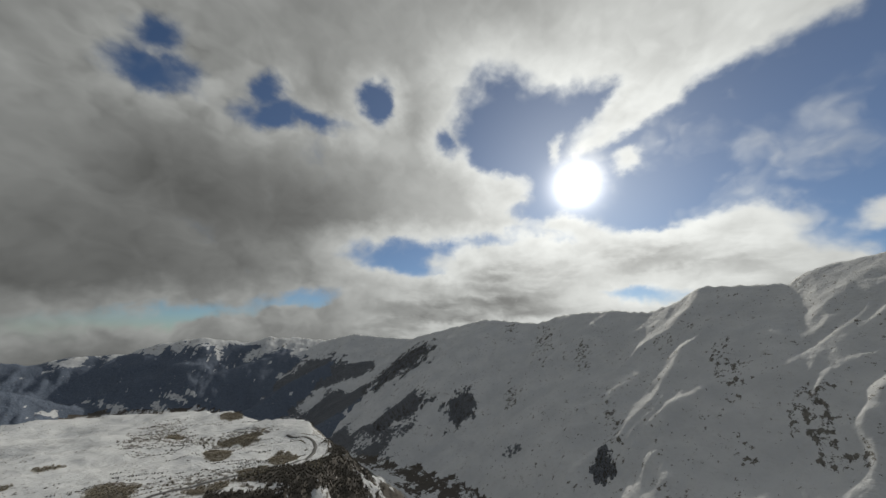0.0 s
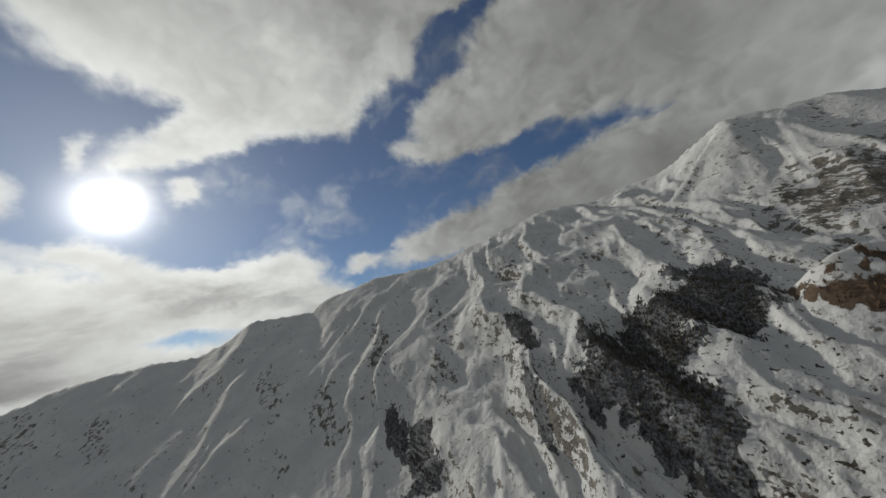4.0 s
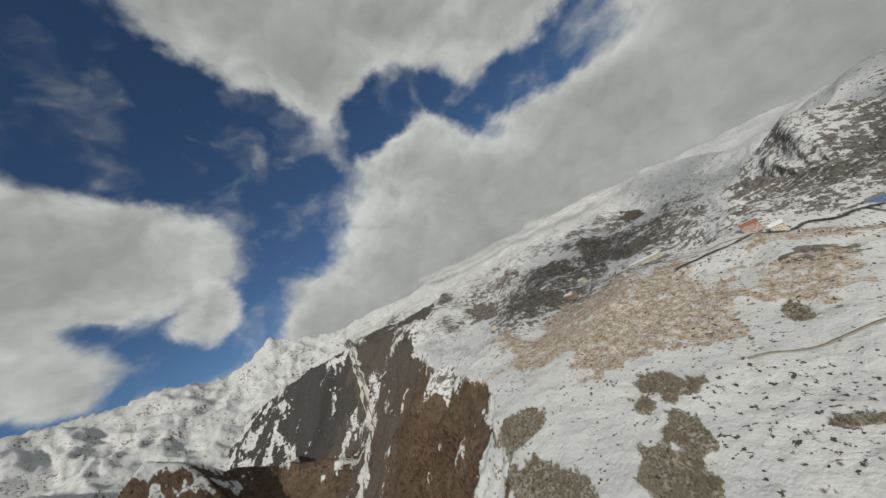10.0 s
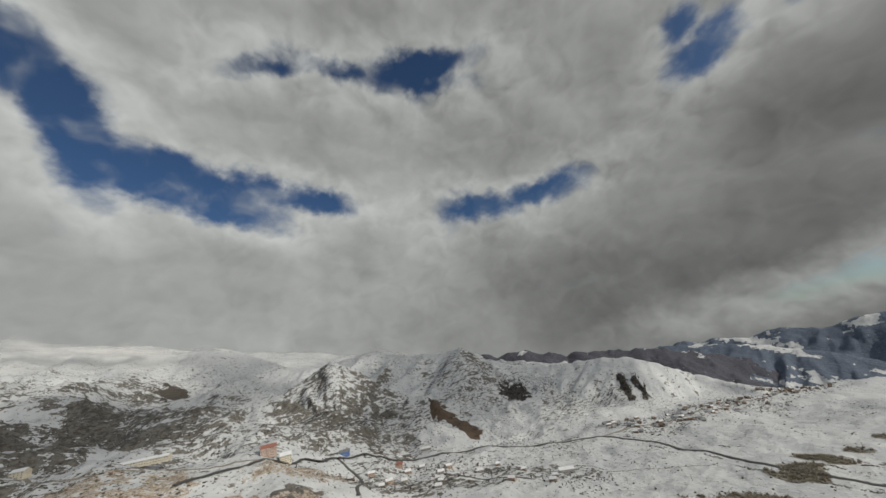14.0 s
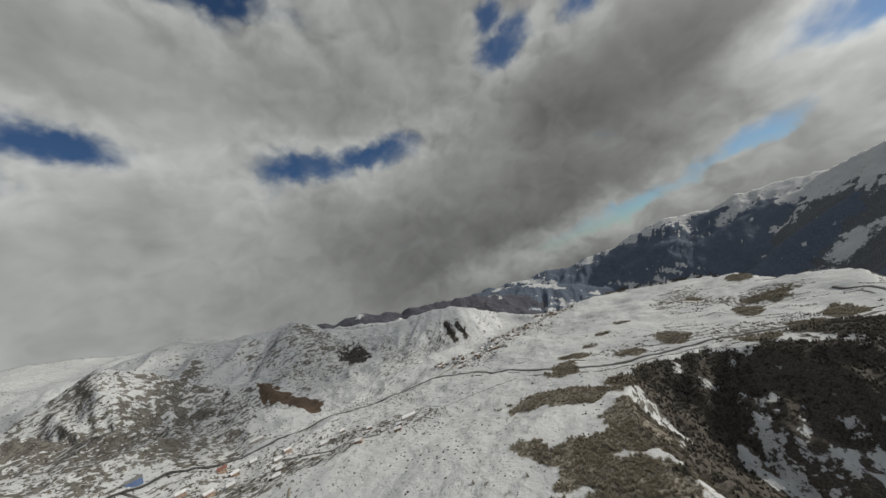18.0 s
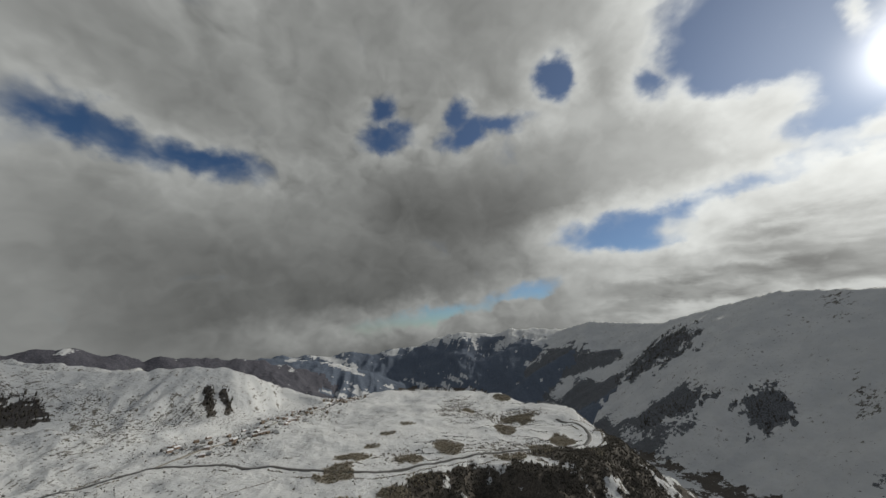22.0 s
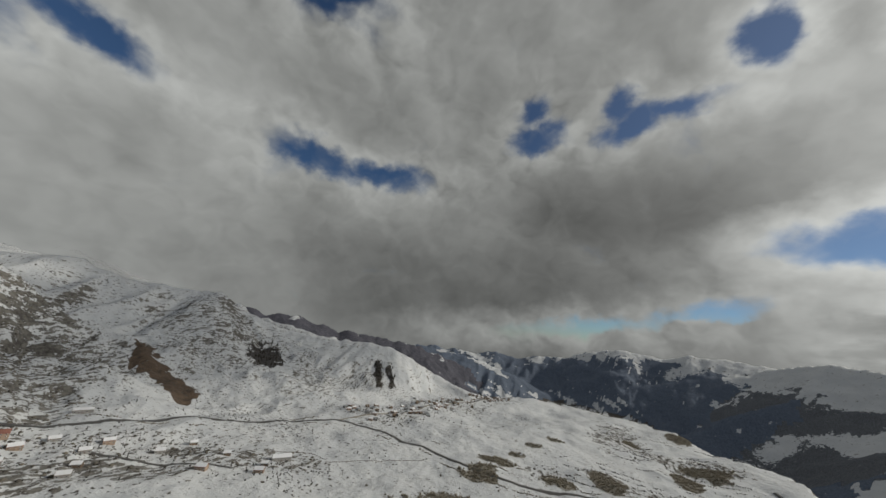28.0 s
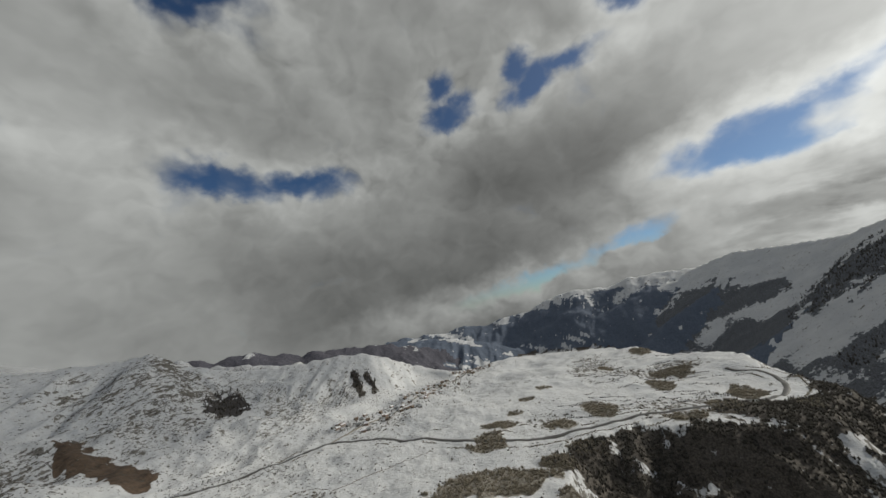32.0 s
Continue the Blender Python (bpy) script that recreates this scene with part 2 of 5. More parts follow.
disc = wmath("MULTIPLY", wstep(near_sun, math.cos(radians(1.9)), math.cos(radians(1.3))), 20.0)
shine = wvec("MULTIPLY", wmix(0.0, (1.0, 0.97, 0.92), (1, 1, 1)), wmath("ADD", halo, disc))
bg = wt.nodes.new("ShaderNodeBackground")
wt.links.new(wvec("ADD", wmix(cover, blue, cloud), shine), bg.inputs[0])
bg.inputs[1].default_value = 0.86
wt.links.new(bg.outputs[0], wt.nodes.new("ShaderNodeOutputWorld").inputs[0])


# ---- the land ----
def lattice(ix, iy, seed):
    h = (ix * 374761393 + iy * 668265263 + seed * 1442695041) & 0xFFFFFFFF
    h = ((h ^ (h >> 13)) * 1274126177) & 0xFFFFFFFF
    return ((h ^ (h >> 16)) & 0xFFFF) / 65535.0 * 2 * math.pi


def grad_noise(x, y, seed):
    ix, iy = np.floor(x).astype(np.int64), np.floor(y).astype(np.int64)
    fx, fy = x - ix, y - iy
    u, v = fx * fx * fx * (fx * (fx * 6 - 15) + 10), fy * fy * fy * (fy * (fy * 6 - 15) + 10)
    def corner(dx, dy):
        a = lattice(ix + dx, iy + dy, seed)
        return np.cos(a) * (fx - dx) + np.sin(a) * (fy - dy)
    low = corner(0, 0) * (1 - u) + corner(1, 0) * u
    high = corner(0, 1) * (1 - u) + corner(1, 1) * u
    return (low * (1 - v) + high * v) * 1.5


def fbm(x, y, size, octaves, seed, gain=0.5, ridged=False):
    out, amp = 0.0, 1.0
    for o in range(octaves):
        k = 2.0 ** o / size
        n = grad_noise(x * k + 17.3 * o, y * k - 9.1 * o, seed + o)
        out = out + amp * ((0.5 - abs(n) * 1.6) if ridged else n)
        amp *= gain
    return out


def polar(az, r):
    return r * math.sin(radians(az)), r * math.cos(radians(az))


def by_sight(*rows):
    """A line on the land from (bearing, distance, elevation angle) rows, seen from the origin."""
    return [(*polar(a, r), r * math.tan(radians(e))) for a, r, e in rows]


def along(line, x, y):
    """Distance to a polyline, its height there, the length along it, and the side (positive: right of its way)."""
    best = np.full(x.shape, 1e9)
    high, run, side, total = np.zeros_like(x), np.zeros_like(x), np.zeros_like(x), 0.0
    for (ax, ay, az), (bx, by, bz) in zip(line, line[1:]):
        ex, ey = bx - ax, by - ay
        n2 = ex * ex + ey * ey
        t = np.clip(((x - ax) * ex + (y - ay) * ey) / n2, 0, 1)
        d = np.hypot(x - ax - t * ex, y - ay - t * ey)
        m = d < best
        best = np.where(m, d, best)
        high = np.where(m, az + t * (bz - az), high)
        run = np.where(m, total + t * math.sqrt(n2), run)
        side = np.where(m, np.sign((x - ax) * ey - (y - ay) * ex), side)
        total += math.sqrt(n2)
    return best, high, run, side


def crest_line(line, x, y):
    """As along(), but rounded where the line bends, more so farther down the slope: distance, height and length along it."""
    parts, total = [], 0.0
    best = np.full(x.shape, 1e9)
    for (ax, ay, az), (bx, by, bz) in zip(line, line[1:]):
        ex, ey = bx - ax, by - ay
        n2 = ex * ex + ey * ey
        t = np.clip(((x - ax) * ex + (y - ay) * ey) / n2, 0, 1)
        d = np.hypot(x - ax - t * ex, y - ay - t * ey)
        best = np.minimum(best, d)
        parts.append((d, az, bz - az, total, math.sqrt(n2), t))
        total += math.sqrt(n2)
    k = 4 + 0.09 * best
    sums = np.zeros((4, *x.shape))
    for d, az, rise, run0, length, t in parts:
        w = np.exp(-(d - best) / k)
        for i, v in enumerate((1.0, d, az + rise * t, run0 + length * t)):
            sums[i] += w * v
    return sums[1] / sums[0], sums[2] / sums[0], sums[3] / sums[0]


def soft_max(a, b, k):
    return (a + b + np.sqrt((a - b) ** 2 + k * k)) / 2


def soft_min(a, b, k):
    return (a + b - np.sqrt((a - b) ** 2 + k * k)) / 2


WEST = by_sight((20, 4600, -1.0), (25, 4300, 0.3), (29, 4100, -0.1), (34, 3800, -0.3), (40.6, 3400, 1.5), (46.6, 3100, 3.1), (52, 3000, 2.8), (55.5, 2950, 2.6), (59, 2900, 3.9), (66, 2700, 4.5),
                (71.3, 2560, 4.2), (74.5, 2500, 5.4), (77.6, 2470, 7.4), (86, 2350, 7.1), (88, 2350, 8.5), (97, 2300, 10.3), (107, 2250, 10.1), (120, 2300, 12.6), (127.4, 2350, 13.7), (130.4, 2400, 13.4),
                (136, 2450, 12.2), (140, 2480, 12.7), (146, 2500, 12.8))
TWIN = by_sight((146, 2500, 12.8), (151.3, 2350, 14.9), (153.8, 2300, 15.8), (158, 2320, 14.3), (162.2, 2350, 13.2), (165.8, 2600, 11.1), (168, 2900, 10.4))
NOSE = by_sight((154.5, 1120, -4.3), (158.5, 1200, -3.5), (163.5, 1280, -4.0), (167.5, 1350, -3.4), (171, 1400, -2.6), (175.7, 1500, -0.5), (-179.5, 1620, 1.6), (-176.3, 1720, 4.2), (-172.9, 1800, 1.5),
                (-169.6, 1800, -1.3), (-163.5, 1780, -4.8), (-158, 1500, -8.0))
NORTH = by_sight((166, 4300, 10.5), (168.8, 4300, 11.8), (174.3, 4300, 12.5), (179, 4400, 11.9), (-175.5, 4400, 11.2), (-172, 4400, 11.4), (-165.8, 4400, 9.5), (-162, 4400, 10.5), (-158.8, 4500, 12.6), (-156, 4400, 10.8),
                 (-149.5, 4200, 9.0), (-146, 4000, 9.2))
DARK = by_sight((-164, 2900, 3.6), (-156, 2600, 5.4), (-148, 2300, 5.6), (-141.6, 2000, 2.6), (-135, 1700, 0.8))
EAST = by_sight((-146, 4000, 9.2), (-142.8, 3900, 9.4), (-136.3, 3600, 8.8), (-130.3, 3400, 9.6), (-124, 3200, 8.6), (-119.5, 3000, 8.4), (-109.5, 2800, 8.0), (-98, 2650, 6.3), (-93, 2600, 6.7), (-88.3, 2500, 4.6),
                (-84, 2400, 2.2), (-79, 2350, 2.0), (-72, 2300, 3.1), (-67, 2250, 1.5), (-60, 2200, 0.9), (-56.8, 2150, 1.1), (-53.3, 2150, -1.2), (-50, 2150, -2.6))
FORE = by_sight((-86, 1480, -1.2), (-82, 1500, 0.6), (-78.6, 1500, 2.5), (-74.5, 1500, 0.2), (-70.5, 1480, -3.2), (-66, 1450, -5.8), (-62, 1400, -8.4))
STRIPE = by_sight((-50, 2150, -2.6), (-47.5, 2100, -3.3), (-44, 2050, -3.7), (-40, 1980, -4.0), (-35, 1930, -4.1), (-31, 1900, -4.6), (-28, 1930, -5.9), (-25, 1980, -7.4), (-22, 1950, -8.6), (-18.5, 1850, -10.1))
SOUTH = by_sight((-60, 3700, 0.0), (-52.5, 3500, -0.6), (-50.8, 3500, -1.2), (-47, 3500, -0.8), (-45, 3500, -1.4), (-40, 3500, -2.6), (-38.4, 3500, -2.5), (-34.5, 3600, -3.0), (-28, 3700, -3.6), (-21, 3900, -5.5), (-15, 4000, -7.8))
FAR = by_sight((-30, 4850, -3.6), (-22, 4850, -3.5), (-10, 4850, -3.5), (-5.8, 4850, -3.1), (-1, 4850, -2.0), (4, 4850, -0.7), (9.5, 4850, -1.3), (12.5, 4850, -0.5), (15, 4850, -0.3), (20.8, 4850, -0.9), (27, 4850, -0.4),
               (33, 4850, -1.2), (45, 4850, -0.6))
SPUR_A = by_sight((44, 3500, -0.3), (38, 3250, -3.0), (30, 2950, -7.0), (25, 2750, -11.0))
SPUR_B = by_sight((30, 4150, -1.2), (23, 3900, -3.5), (16, 3600, -7.0), (13, 3450, -9.5))
SPUR_C = by_sight((20, 4550, -1.6), (12, 4350, -3.6), (5, 4200, -6.0), (2, 4100, -8.0))
SPUR_D = by_sight((-27, 4300, -3.4), (-18, 4200, -4.6), (-11, 4150, -6.5), (-6, 4100, -8.5))
RIVER = [(*polar(a, r), z) for a, r, z in ((-149, 3300, -60), (-149, 2500, -190), (-150, 2000, -260), (-152, 1500, -315), (-161, 1050, -365), (-171, 900, -410), (179, 850, -465), (150, 800, -515),
                                           (110, 880, -555), (80, 1000, -585), (50, 1200, -600), (38, 1400, -615), (28, 1900, -640), (20, 2600, -680), (14, 3500, -700), (9, 4600, -720))]
RIM = [(*polar(a, r), 0.0) for a, r in ((-147, 2300), (-142, 1400), (-141, 900), (-138, 640), (-137, 520), (-141, 420), (-142, 330), (-135, 250), (-110, 165), (-60, 150), (-25, 230), (-6, 330),
                                        (-9, 420), (-10, 520), (-8, 700), (3, 800), (10, 750), (19, 760), (24, 950), (25, 1150), (21, 1350), (19, 1550), (14, 1800), (9, 2150), (2, 2450), (-5, 2400), (-12, 2250), (-16, 2090), (-20, 2020), (-25, 2090), (-32, 2300), (-45, 2600), (-62, 3000))]


def bearing_of(x, y):
    return np.degrees(np.arctan2(x, y))


def land(x, y):
    """Height of the land, and which landform makes it."""
    r = np.hypot(x, y)
    e = x * math.sin(radians(-100)) + y * math.cos(radians(-100))
    n = x * math.sin(radians(-10)) + y * math.cos(radians(-10))
    warp = fbm(x, y, 600, 3, 5)
    foot = np.interp(n, (-400, -100, 134, 300, 480, 730, 1080, 1200, 1550, 2000, 2500), (100, 180, 280, 520, 760, 750, 695, 580, 390, 280, 200))
    rise = e * 0.03 + 0.154 * np.where(e > foot + 60, e - foot, np.clip(e - foot + 60, 0, None) ** 2 / 240)
    bench = -213 + rise - 0.083 * n + 14 * fbm(x, y, 420, 4, 11) * np.clip(r / 900, 0.25, 1.6) + 3.0 * fbm(x, y, 60, 3, 21)
    bench = bench + 60 * np.clip((e - 450) / 600, 0, 1) * np.clip((2600 - e) / 600, 0, 1) * fbm(x + 60 * warp, y, 480, 5, 13, 0.5, True)
    d, _, run, side = along(RIM, x, y)
    out = np.where(side > 0, d, -d) + 26 * fbm(x, y, 130, 4, 31)
    drop = np.clip(out, 0, None)
    bench = bench - (0.80 * drop + 10 * np.tanh(drop / 20)) + np.clip(drop, 0, 60) / 60 * 18 * fbm(x, y, 110, 4, 41, ridged=True)
    dr, zr, _, _ = along(RIVER, x, y)
    bed = zr + 0.004 * dr + 0.00025 * np.clip(dr - 50, 0, 400) ** 2 + 2.0 * fbm(x, y, 40, 3, 51)
    z = soft_max(bench, bed, 14)
    form = np.where(drop > 3, 1, 0)
    for k, (line, steep, rib, size) in enumerate(((WEST, 0.50, 66, 340), (TWIN, 0.78, 60, 210), (NOSE, 0.72, 50, 130), (NORTH, 0.50, 70, 260), (DARK, 0.80, 60, 150), (EAST, 0.36, 44, 240),
                                                  (FORE, 0.50, 46, 150), (STRIPE, 0.42, 26, 130), (SOUTH, 0.50, 50, 260), (FAR, 0.55, 60, 300),
                                                  (SPUR_A, 0.55, 30, 160), (SPUR_B, 0.55, 40, 200), (SPUR_C, 0.5, 40, 200), (SPUR_D, 0.45, 40, 200)), 2):
        d, zt, run = crest_line(line, x, y)
        env = np.clip(d / 260, 0, 1)
        ribs = fbm(run + (170 if k == 2 else 60) * warp, d * (0.42 if k == 2 else 0.22), size, 5, 60 + 7 * k, 0.42, True)
        fine = 4.0
        if k == 2:
            rough = np.clip((bearing_of(x, y) - 96) / 16, 0, 1)
            broad = fbm(x + 80 * warp, y + 60 * warp, 520, 4, 90, 0.45, True)
            ribs = ribs * rough + (1 - rough) * (0.5 * broad + 0.6 * fbm(run + 200 * warp + 0.5 * d, d * 0.3, 260, 4, 97, 0.45, True))
            env = env * (0.55 + 0.55 * rough)
            fine = 1.6 + 5.0 * rough
            steep = 0.50 + 0.09 * (1 - rough)
        if k == 7:
            steep = 0.36 + 0.18 * np.clip((-132 - bearing_of(x, y)) / 10, 0, 1) * (x < 0)
        if k in (5, 10, 11):
            ribs = fbm(x + 90 * warp, y - 70 * warp, size * 1.3, 5, 60 + 7 * k, ridged=True)
        slope = zt + 5 - steep * d - 6 * np.tanh(d / 60) + rib * env * ribs + fine * fbm(x, y, 90, 4, 200 + k, ridged=True) * np.clip(d / 80, 0.12, 1)
        crest = (40 if k == 11 else 44 if k == 5 else 22 if k == 10 else 10) * fbm(run, d, 300 if k == 11 else 110, 4, 300 + k) * np.exp(-d / 90)
        slope = slope + crest
        form = np.where(slope > z, k, form)
        z = soft_max(z, slope, 10)
    return z, form


STEPS_AZ, STEPS_R, R0, R1 = 1650, 480, 40.0, 4960.0
ring = R0 * (R1 / R0) ** (np.arange(STEPS_R) / (STEPS_R - 1))
ring[0] = 0.5
turn = np.arange(STEPS_AZ) / STEPS_AZ * 2 * math.pi
gx, gy = (ring[:, None] * np.sin(turn)[None]).ravel(), (ring[:, None] * np.cos(turn)[None]).ravel()
gz, gform = land(gx, gy)


def height(x, y):
    """Height of the built ground sheet at a place."""
    r, a = math.hypot(x, y), math.atan2(x, y) % (2 * math.pi)
    i = min(max(math.log(max(r, R0) / R0) / math.log(R1 / R0) * (STEPS_R - 1), 0), STEPS_R - 1.001)
    j = a / (2 * math.pi) * STEPS_AZ
    i0, j0 = int(i), int(j)
    fi, fj = i - i0, j - j0
    j1, j0 = (j0 + 1) % STEPS_AZ, j0 % STEPS_AZ
    row = lambda q: gz[q * STEPS_AZ + j0] * (1 - fj) + gz[q * STEPS_AZ + j1] * fj
    return float(row(i0) * (1 - fi) + row(i0 + 1) * fi)


# ---- what covers the land: middle x, y, half width across the line of sight, half depth along it ----
WOOD_SOUTH = [(1699, 2567, 250, 291), (1549, 3217, 185, 129), (1463, 1582, 95, 121), (1160, 3606, 336, 308), (706, 4064, 548, 153), (-112, 4405, 781, 309), (1285, 1887, 152, 56), (-24, 652, 87, 84),
              (-3, 512, 61, 167), (162, 707, 150, 60), (405, 834, 90, 182), (300, 800, 120, 90), (520, 1050, 60, 160), (-1291, 1103, 70, 150), (-957, 1460, 17, 60), (-933, 1431, 18, 60), (-908, 1402, 18, 60), (-884, 1371, 18, 60), (-858, 1340, 17, 60), (-884, 1450, 17, 55), (-864, 1431, 18, 55), (-844, 1411, 18, 55), (-822, 1385, 17, 55)]
WOOD_WEST = [(1195, -93, 35, 124), (1051, -141, 44, 121), (1078, -551, 39, 115), (833, -408, 19, 90), (736, -638, 115, 121), (590, -558, 72, 124), (1276, 628, 46, 64), (990, -39, 51, 24), (710, -741, 167, 96),
             (701, -572, 107, 75), (546, -556, 69, 97), (1029, -536, 38, 101), (674, -806, 171, 88), (659, -944, 102, 128)]
WOOD_NORTH = [(-716, -1811, 173, 268), (-1160, -1632, 177, 521), (-971, -2312, 185, 648), (-1296, -1419, 114, 397), (-961, -1724, 262, 411), (-810, -1146, 124, 262), (-797, -2010, 160, 274), (-1714, -258, 50, 120)]
BROWN = [(211, -1052, 222, 199), (-67, -1406, 250, 251), (-404, -1505, 230, 299), (28, -986, 219, 121), (321, -1054, 98, 130), (-318, -656, 86, 161), (-236, -764, 71, 117), (-439, -650, 70, 123), (-1234, 624, 15, 90), (-1200, 632, 16, 90), (-1165, 640, 17, 90), (-1132, 638, 19, 85), (-1102, 636, 21, 80), (-1070, 638, 23, 75), (-1040, 640, 25, 65), (-1005, 644, 27, 55),
         (-260, -560, 60, 150), (-210, -420, 60, 120)]
SCRUB = [(-192, 580, 118, 42), (-197, 393, 26, 27), (-381, 174, 28, 32), (-208, 226, 27, 14), (-121, 379, 47, 63), (-136, 276, 27, 17), (-238, 790, 38, 28), (-198, -235, 41, 55), (-166, -175, 32, 26), (-219, -142, 23, 35),
         (-277, -299, 30, 27), (-267, -127, 15, 21), (-303, -162, 10, 10), (-324, -126, 31, 14), (-70, 480, 60, 80), (-60, 330, 50, 60),
         (-7, 921, 37, 58), (187, 1156, 33, 72), (279, 1324, 61, 73), (108, 1589, 27, 93), (-89, 849, 34, 30), (-229, 861, 41, 30), (339, 1934, 54, 66), (220, 873, 31, 49), (-226, 742, 44, 26), (-100, 649, 31, 35), (-175, 1066, 24, 16), (-130, 1218, 28, 16),
         (-199, 945, 20, 16), (-55, 716, 34, 22), (140, 812, 38, 24), (316, 993, 30, 82), (347, 861, 15, 52), (-338, -145, 26, 25), (-455, -15, 16, 27), (-288, 33, 11, 27), (-277, -28, 22, 9), (-211, -133, 27, 18), (-206, -9, 15, 21)]
BAND = [(-1312, 1127, 26, 55), (-1250, 455, 26, 70), (-1420, 520, 24, 90), (-775, -458, 69, 170), (-998, -759, 68, 126), (-998, -446, 71, 133), (-1334, -1190, 59, 205), (-1116, -317, 63, 192), (-1056, -169, 70, 31), (-591, 41, 40, 32), (-961, -464, 85, 87), (-1127, -364, 94, 35)]
GRASS = [(-483, -319, 118, 102), (-497, -81, 62, 80), (-527, -397, 51, 91), (-511, 3, 35, 49), (-670, -126, 45, 70), (-595, -182, 92, 153), (-434, -202, 71, 55), (-507, -132, 193, 100), (-682, 53, 91, 47), (-620, -300, 120, 120)]
CRAGS = [(2150, 1450, 70, 260), (1950, 1050, 50, 200), (1500, 700, 40, 180), (1750, 350, 45, 220), (1450, 120, 50, 160), (1320, 260, 30, 120), (1150, 420, 26, 110), (1600, -150, 60, 200), (1500, -420, 60, 220), (1250, -300, 40, 160), (1380, -760, 60, 200), (1150, -950, 70, 180), (900, -1250, 90, 200), (1650, 1350, 40, 160), (2350, 1900, 80, 260)]
ROCK = [(-1159, 154, 138, 309), (-1272, 424, 119, 416), (-1561, 332, 118, 328), (-1545, 976, 162, 320), (-1399, 1187, 136, 168), (-1063, 1345, 152, 121), (-1041, 1172, 139, 238), (-1663, 1175, 150, 123),
        (-928, -458, 183, 265), (-1119, -178, 167, 179), (-621, 284, 161, 57), (-1436, 244, 151, 300), (-1028, 317, 127, 232), (-1067, 1199, 142, 107), (-1391, 883, 146, 323), (67, 1660, 98, 343), (261, 1355, 122, 119),
        (-6, 939, 55, 67), (-107, 878, 65, 54), (180, 879, 106, 133), (-569, 950, 98, 67), (-549, 1516, 143, 104), (560, -1500, 200, 200), (-560, 500, 140, 60), (-760, -420, 160, 160)]

gr = np.hypot(gx, gy)
edge_noise = fbm(gx, gy, 90, 4, 400) * 0.9 + 0.5 * fbm(gx, gy, 22, 2, 410)


def spread(rows):
    out = np.full(gx.shape, -3.0)
    for px, py, across, deep in rows:
        r = math.hypot(px, py)
        ux, uy = px / r, py / r
        near = np.nonzero(np.hypot(gx - px, gy - py) < 1.9 * max(across, deep))[0]
        a = (gx[near] - px) * uy - (gy[near] - py) * ux
        b = (gx[near] - px) * ux + (gy[near] - py) * uy
        out[near] = np.maximum(out[near], 1 - np.hypot(a / across, b / deep))
    return np.clip((out + 0.55 * edge_noise + 0.12) / 0.34, 0, 1)


d_rim, _, _, s_rim = along(RIM, gx, gy)
d_riv, _, _, _ = along(RIVER, gx, gy)
wall = (gform == 1) & (d_riv > 36)
bearing = np.degrees(np.arctan2(gx, gy))
cover_wood = np.maximum(spread(WOOD_SOUTH), np.maximum(spread(WOOD_WEST), spread(WOOD_NORTH)))
south_wall = np.clip((gy - 250) / 200, 0, 1) * wall * np.clip(0.75 + edge_noise * 1.2, 0, 1)
# dark wood at the gorge head, laid thicker to stand for shade there
gorge_head = wall * (gx < 0) * (gy < 0) * np.clip((gr - 800) / 200, 0, 1) * np.clip(0.85 + 1.3 * edge_noise, 0, 1)
cover_wood = np.maximum.reduce([cover_wood, south_wall, gorge_head])
crest_fade = fbm(gx, gy, 300, 4, 440)
lanes = 0.8 * np.clip((fbm(bearing * 42 + gz * 1.5, gz * 0.5, 120, 4, 460) - 0.38) * 6, 0, 1)
far_wood = np.where(gform == 11, np.clip((-190 - gz) / 120 + 1.7 * crest_fade, 0, 1) * (1 - lanes), np.where(gform == 10, np.clip(1.5 + 1.3 * crest_fade, 0, 1), 0))
spur_wood = np.where((gform >= 12), np.clip((-170 - gz) / 120 + 1.7 * crest_fade, 0, 1) * (1 - lanes), 0)
west_low = np.where(gform == 2, np.clip(np.clip((-230 - gz) / 100, -1.5, 1) + 2.4 * fbm(gx, gy, 420, 4, 430) - np.clip((bearing - 24) / 9, 0, 4), 0, 1), 0)
# the cliffs' wood is thickened likewise, shade put into its cover
cliff_wood_shade = np.where(gform == 6, np.clip(0.80 + 1.8 * edge_noise, 0, 1), 0)
d_nose, z_nose, _, s_nose = along(NOSE, gx, gy)
sight = np.degrees(np.arctan2(gz, gr))
apron = np.clip((-8.5 - 0.12 * (bearing - 151) - sight) / 1.5 + 1.6 * edge_noise, 0, 1) * np.clip((171 - bearing) / 5 - 0.25 * (sight + 20), 0, 1) * np.clip((bearing - 147) / 2, 0, 1) * np.clip((sight + 27) / 3, 0, 1)
nose_brown = np.where((gform == 4) | ((gform == 3) & (sight < -7)), np.clip((z_nose - gz - np.where(gx < 60, 62, 30)) / 24, 0, 1) * np.clip((0.2 - sight) / 2.5, 0, 1) * np.clip(1.35 + edge_noise * 1.3, 0, 1) * (1 - apron), 0)
cover_wood = np.maximum(cover_wood, np.maximum.reduce([far_wood, west_low, spur_wood, cliff_wood_shade]))
cover_brown = np.maximum(np.maximum(spread(BROWN), nose_brown), wall * np.clip((100 - gy) / 200, 0, 1) * (gx < 250) * np.clip((1500 - gr) / 300, 0, 1) * np.clip(1.25 + edge_noise, 0, 1) * np.clip((d_rim - 30) / 30 + 1.5 * edge_noise + np.clip((gr - 480) / 120, 0, 1), 0, 1))
cover_brown = cover_brown * (1 - apron)
cover_wood = cover_wood * (1 - apron)
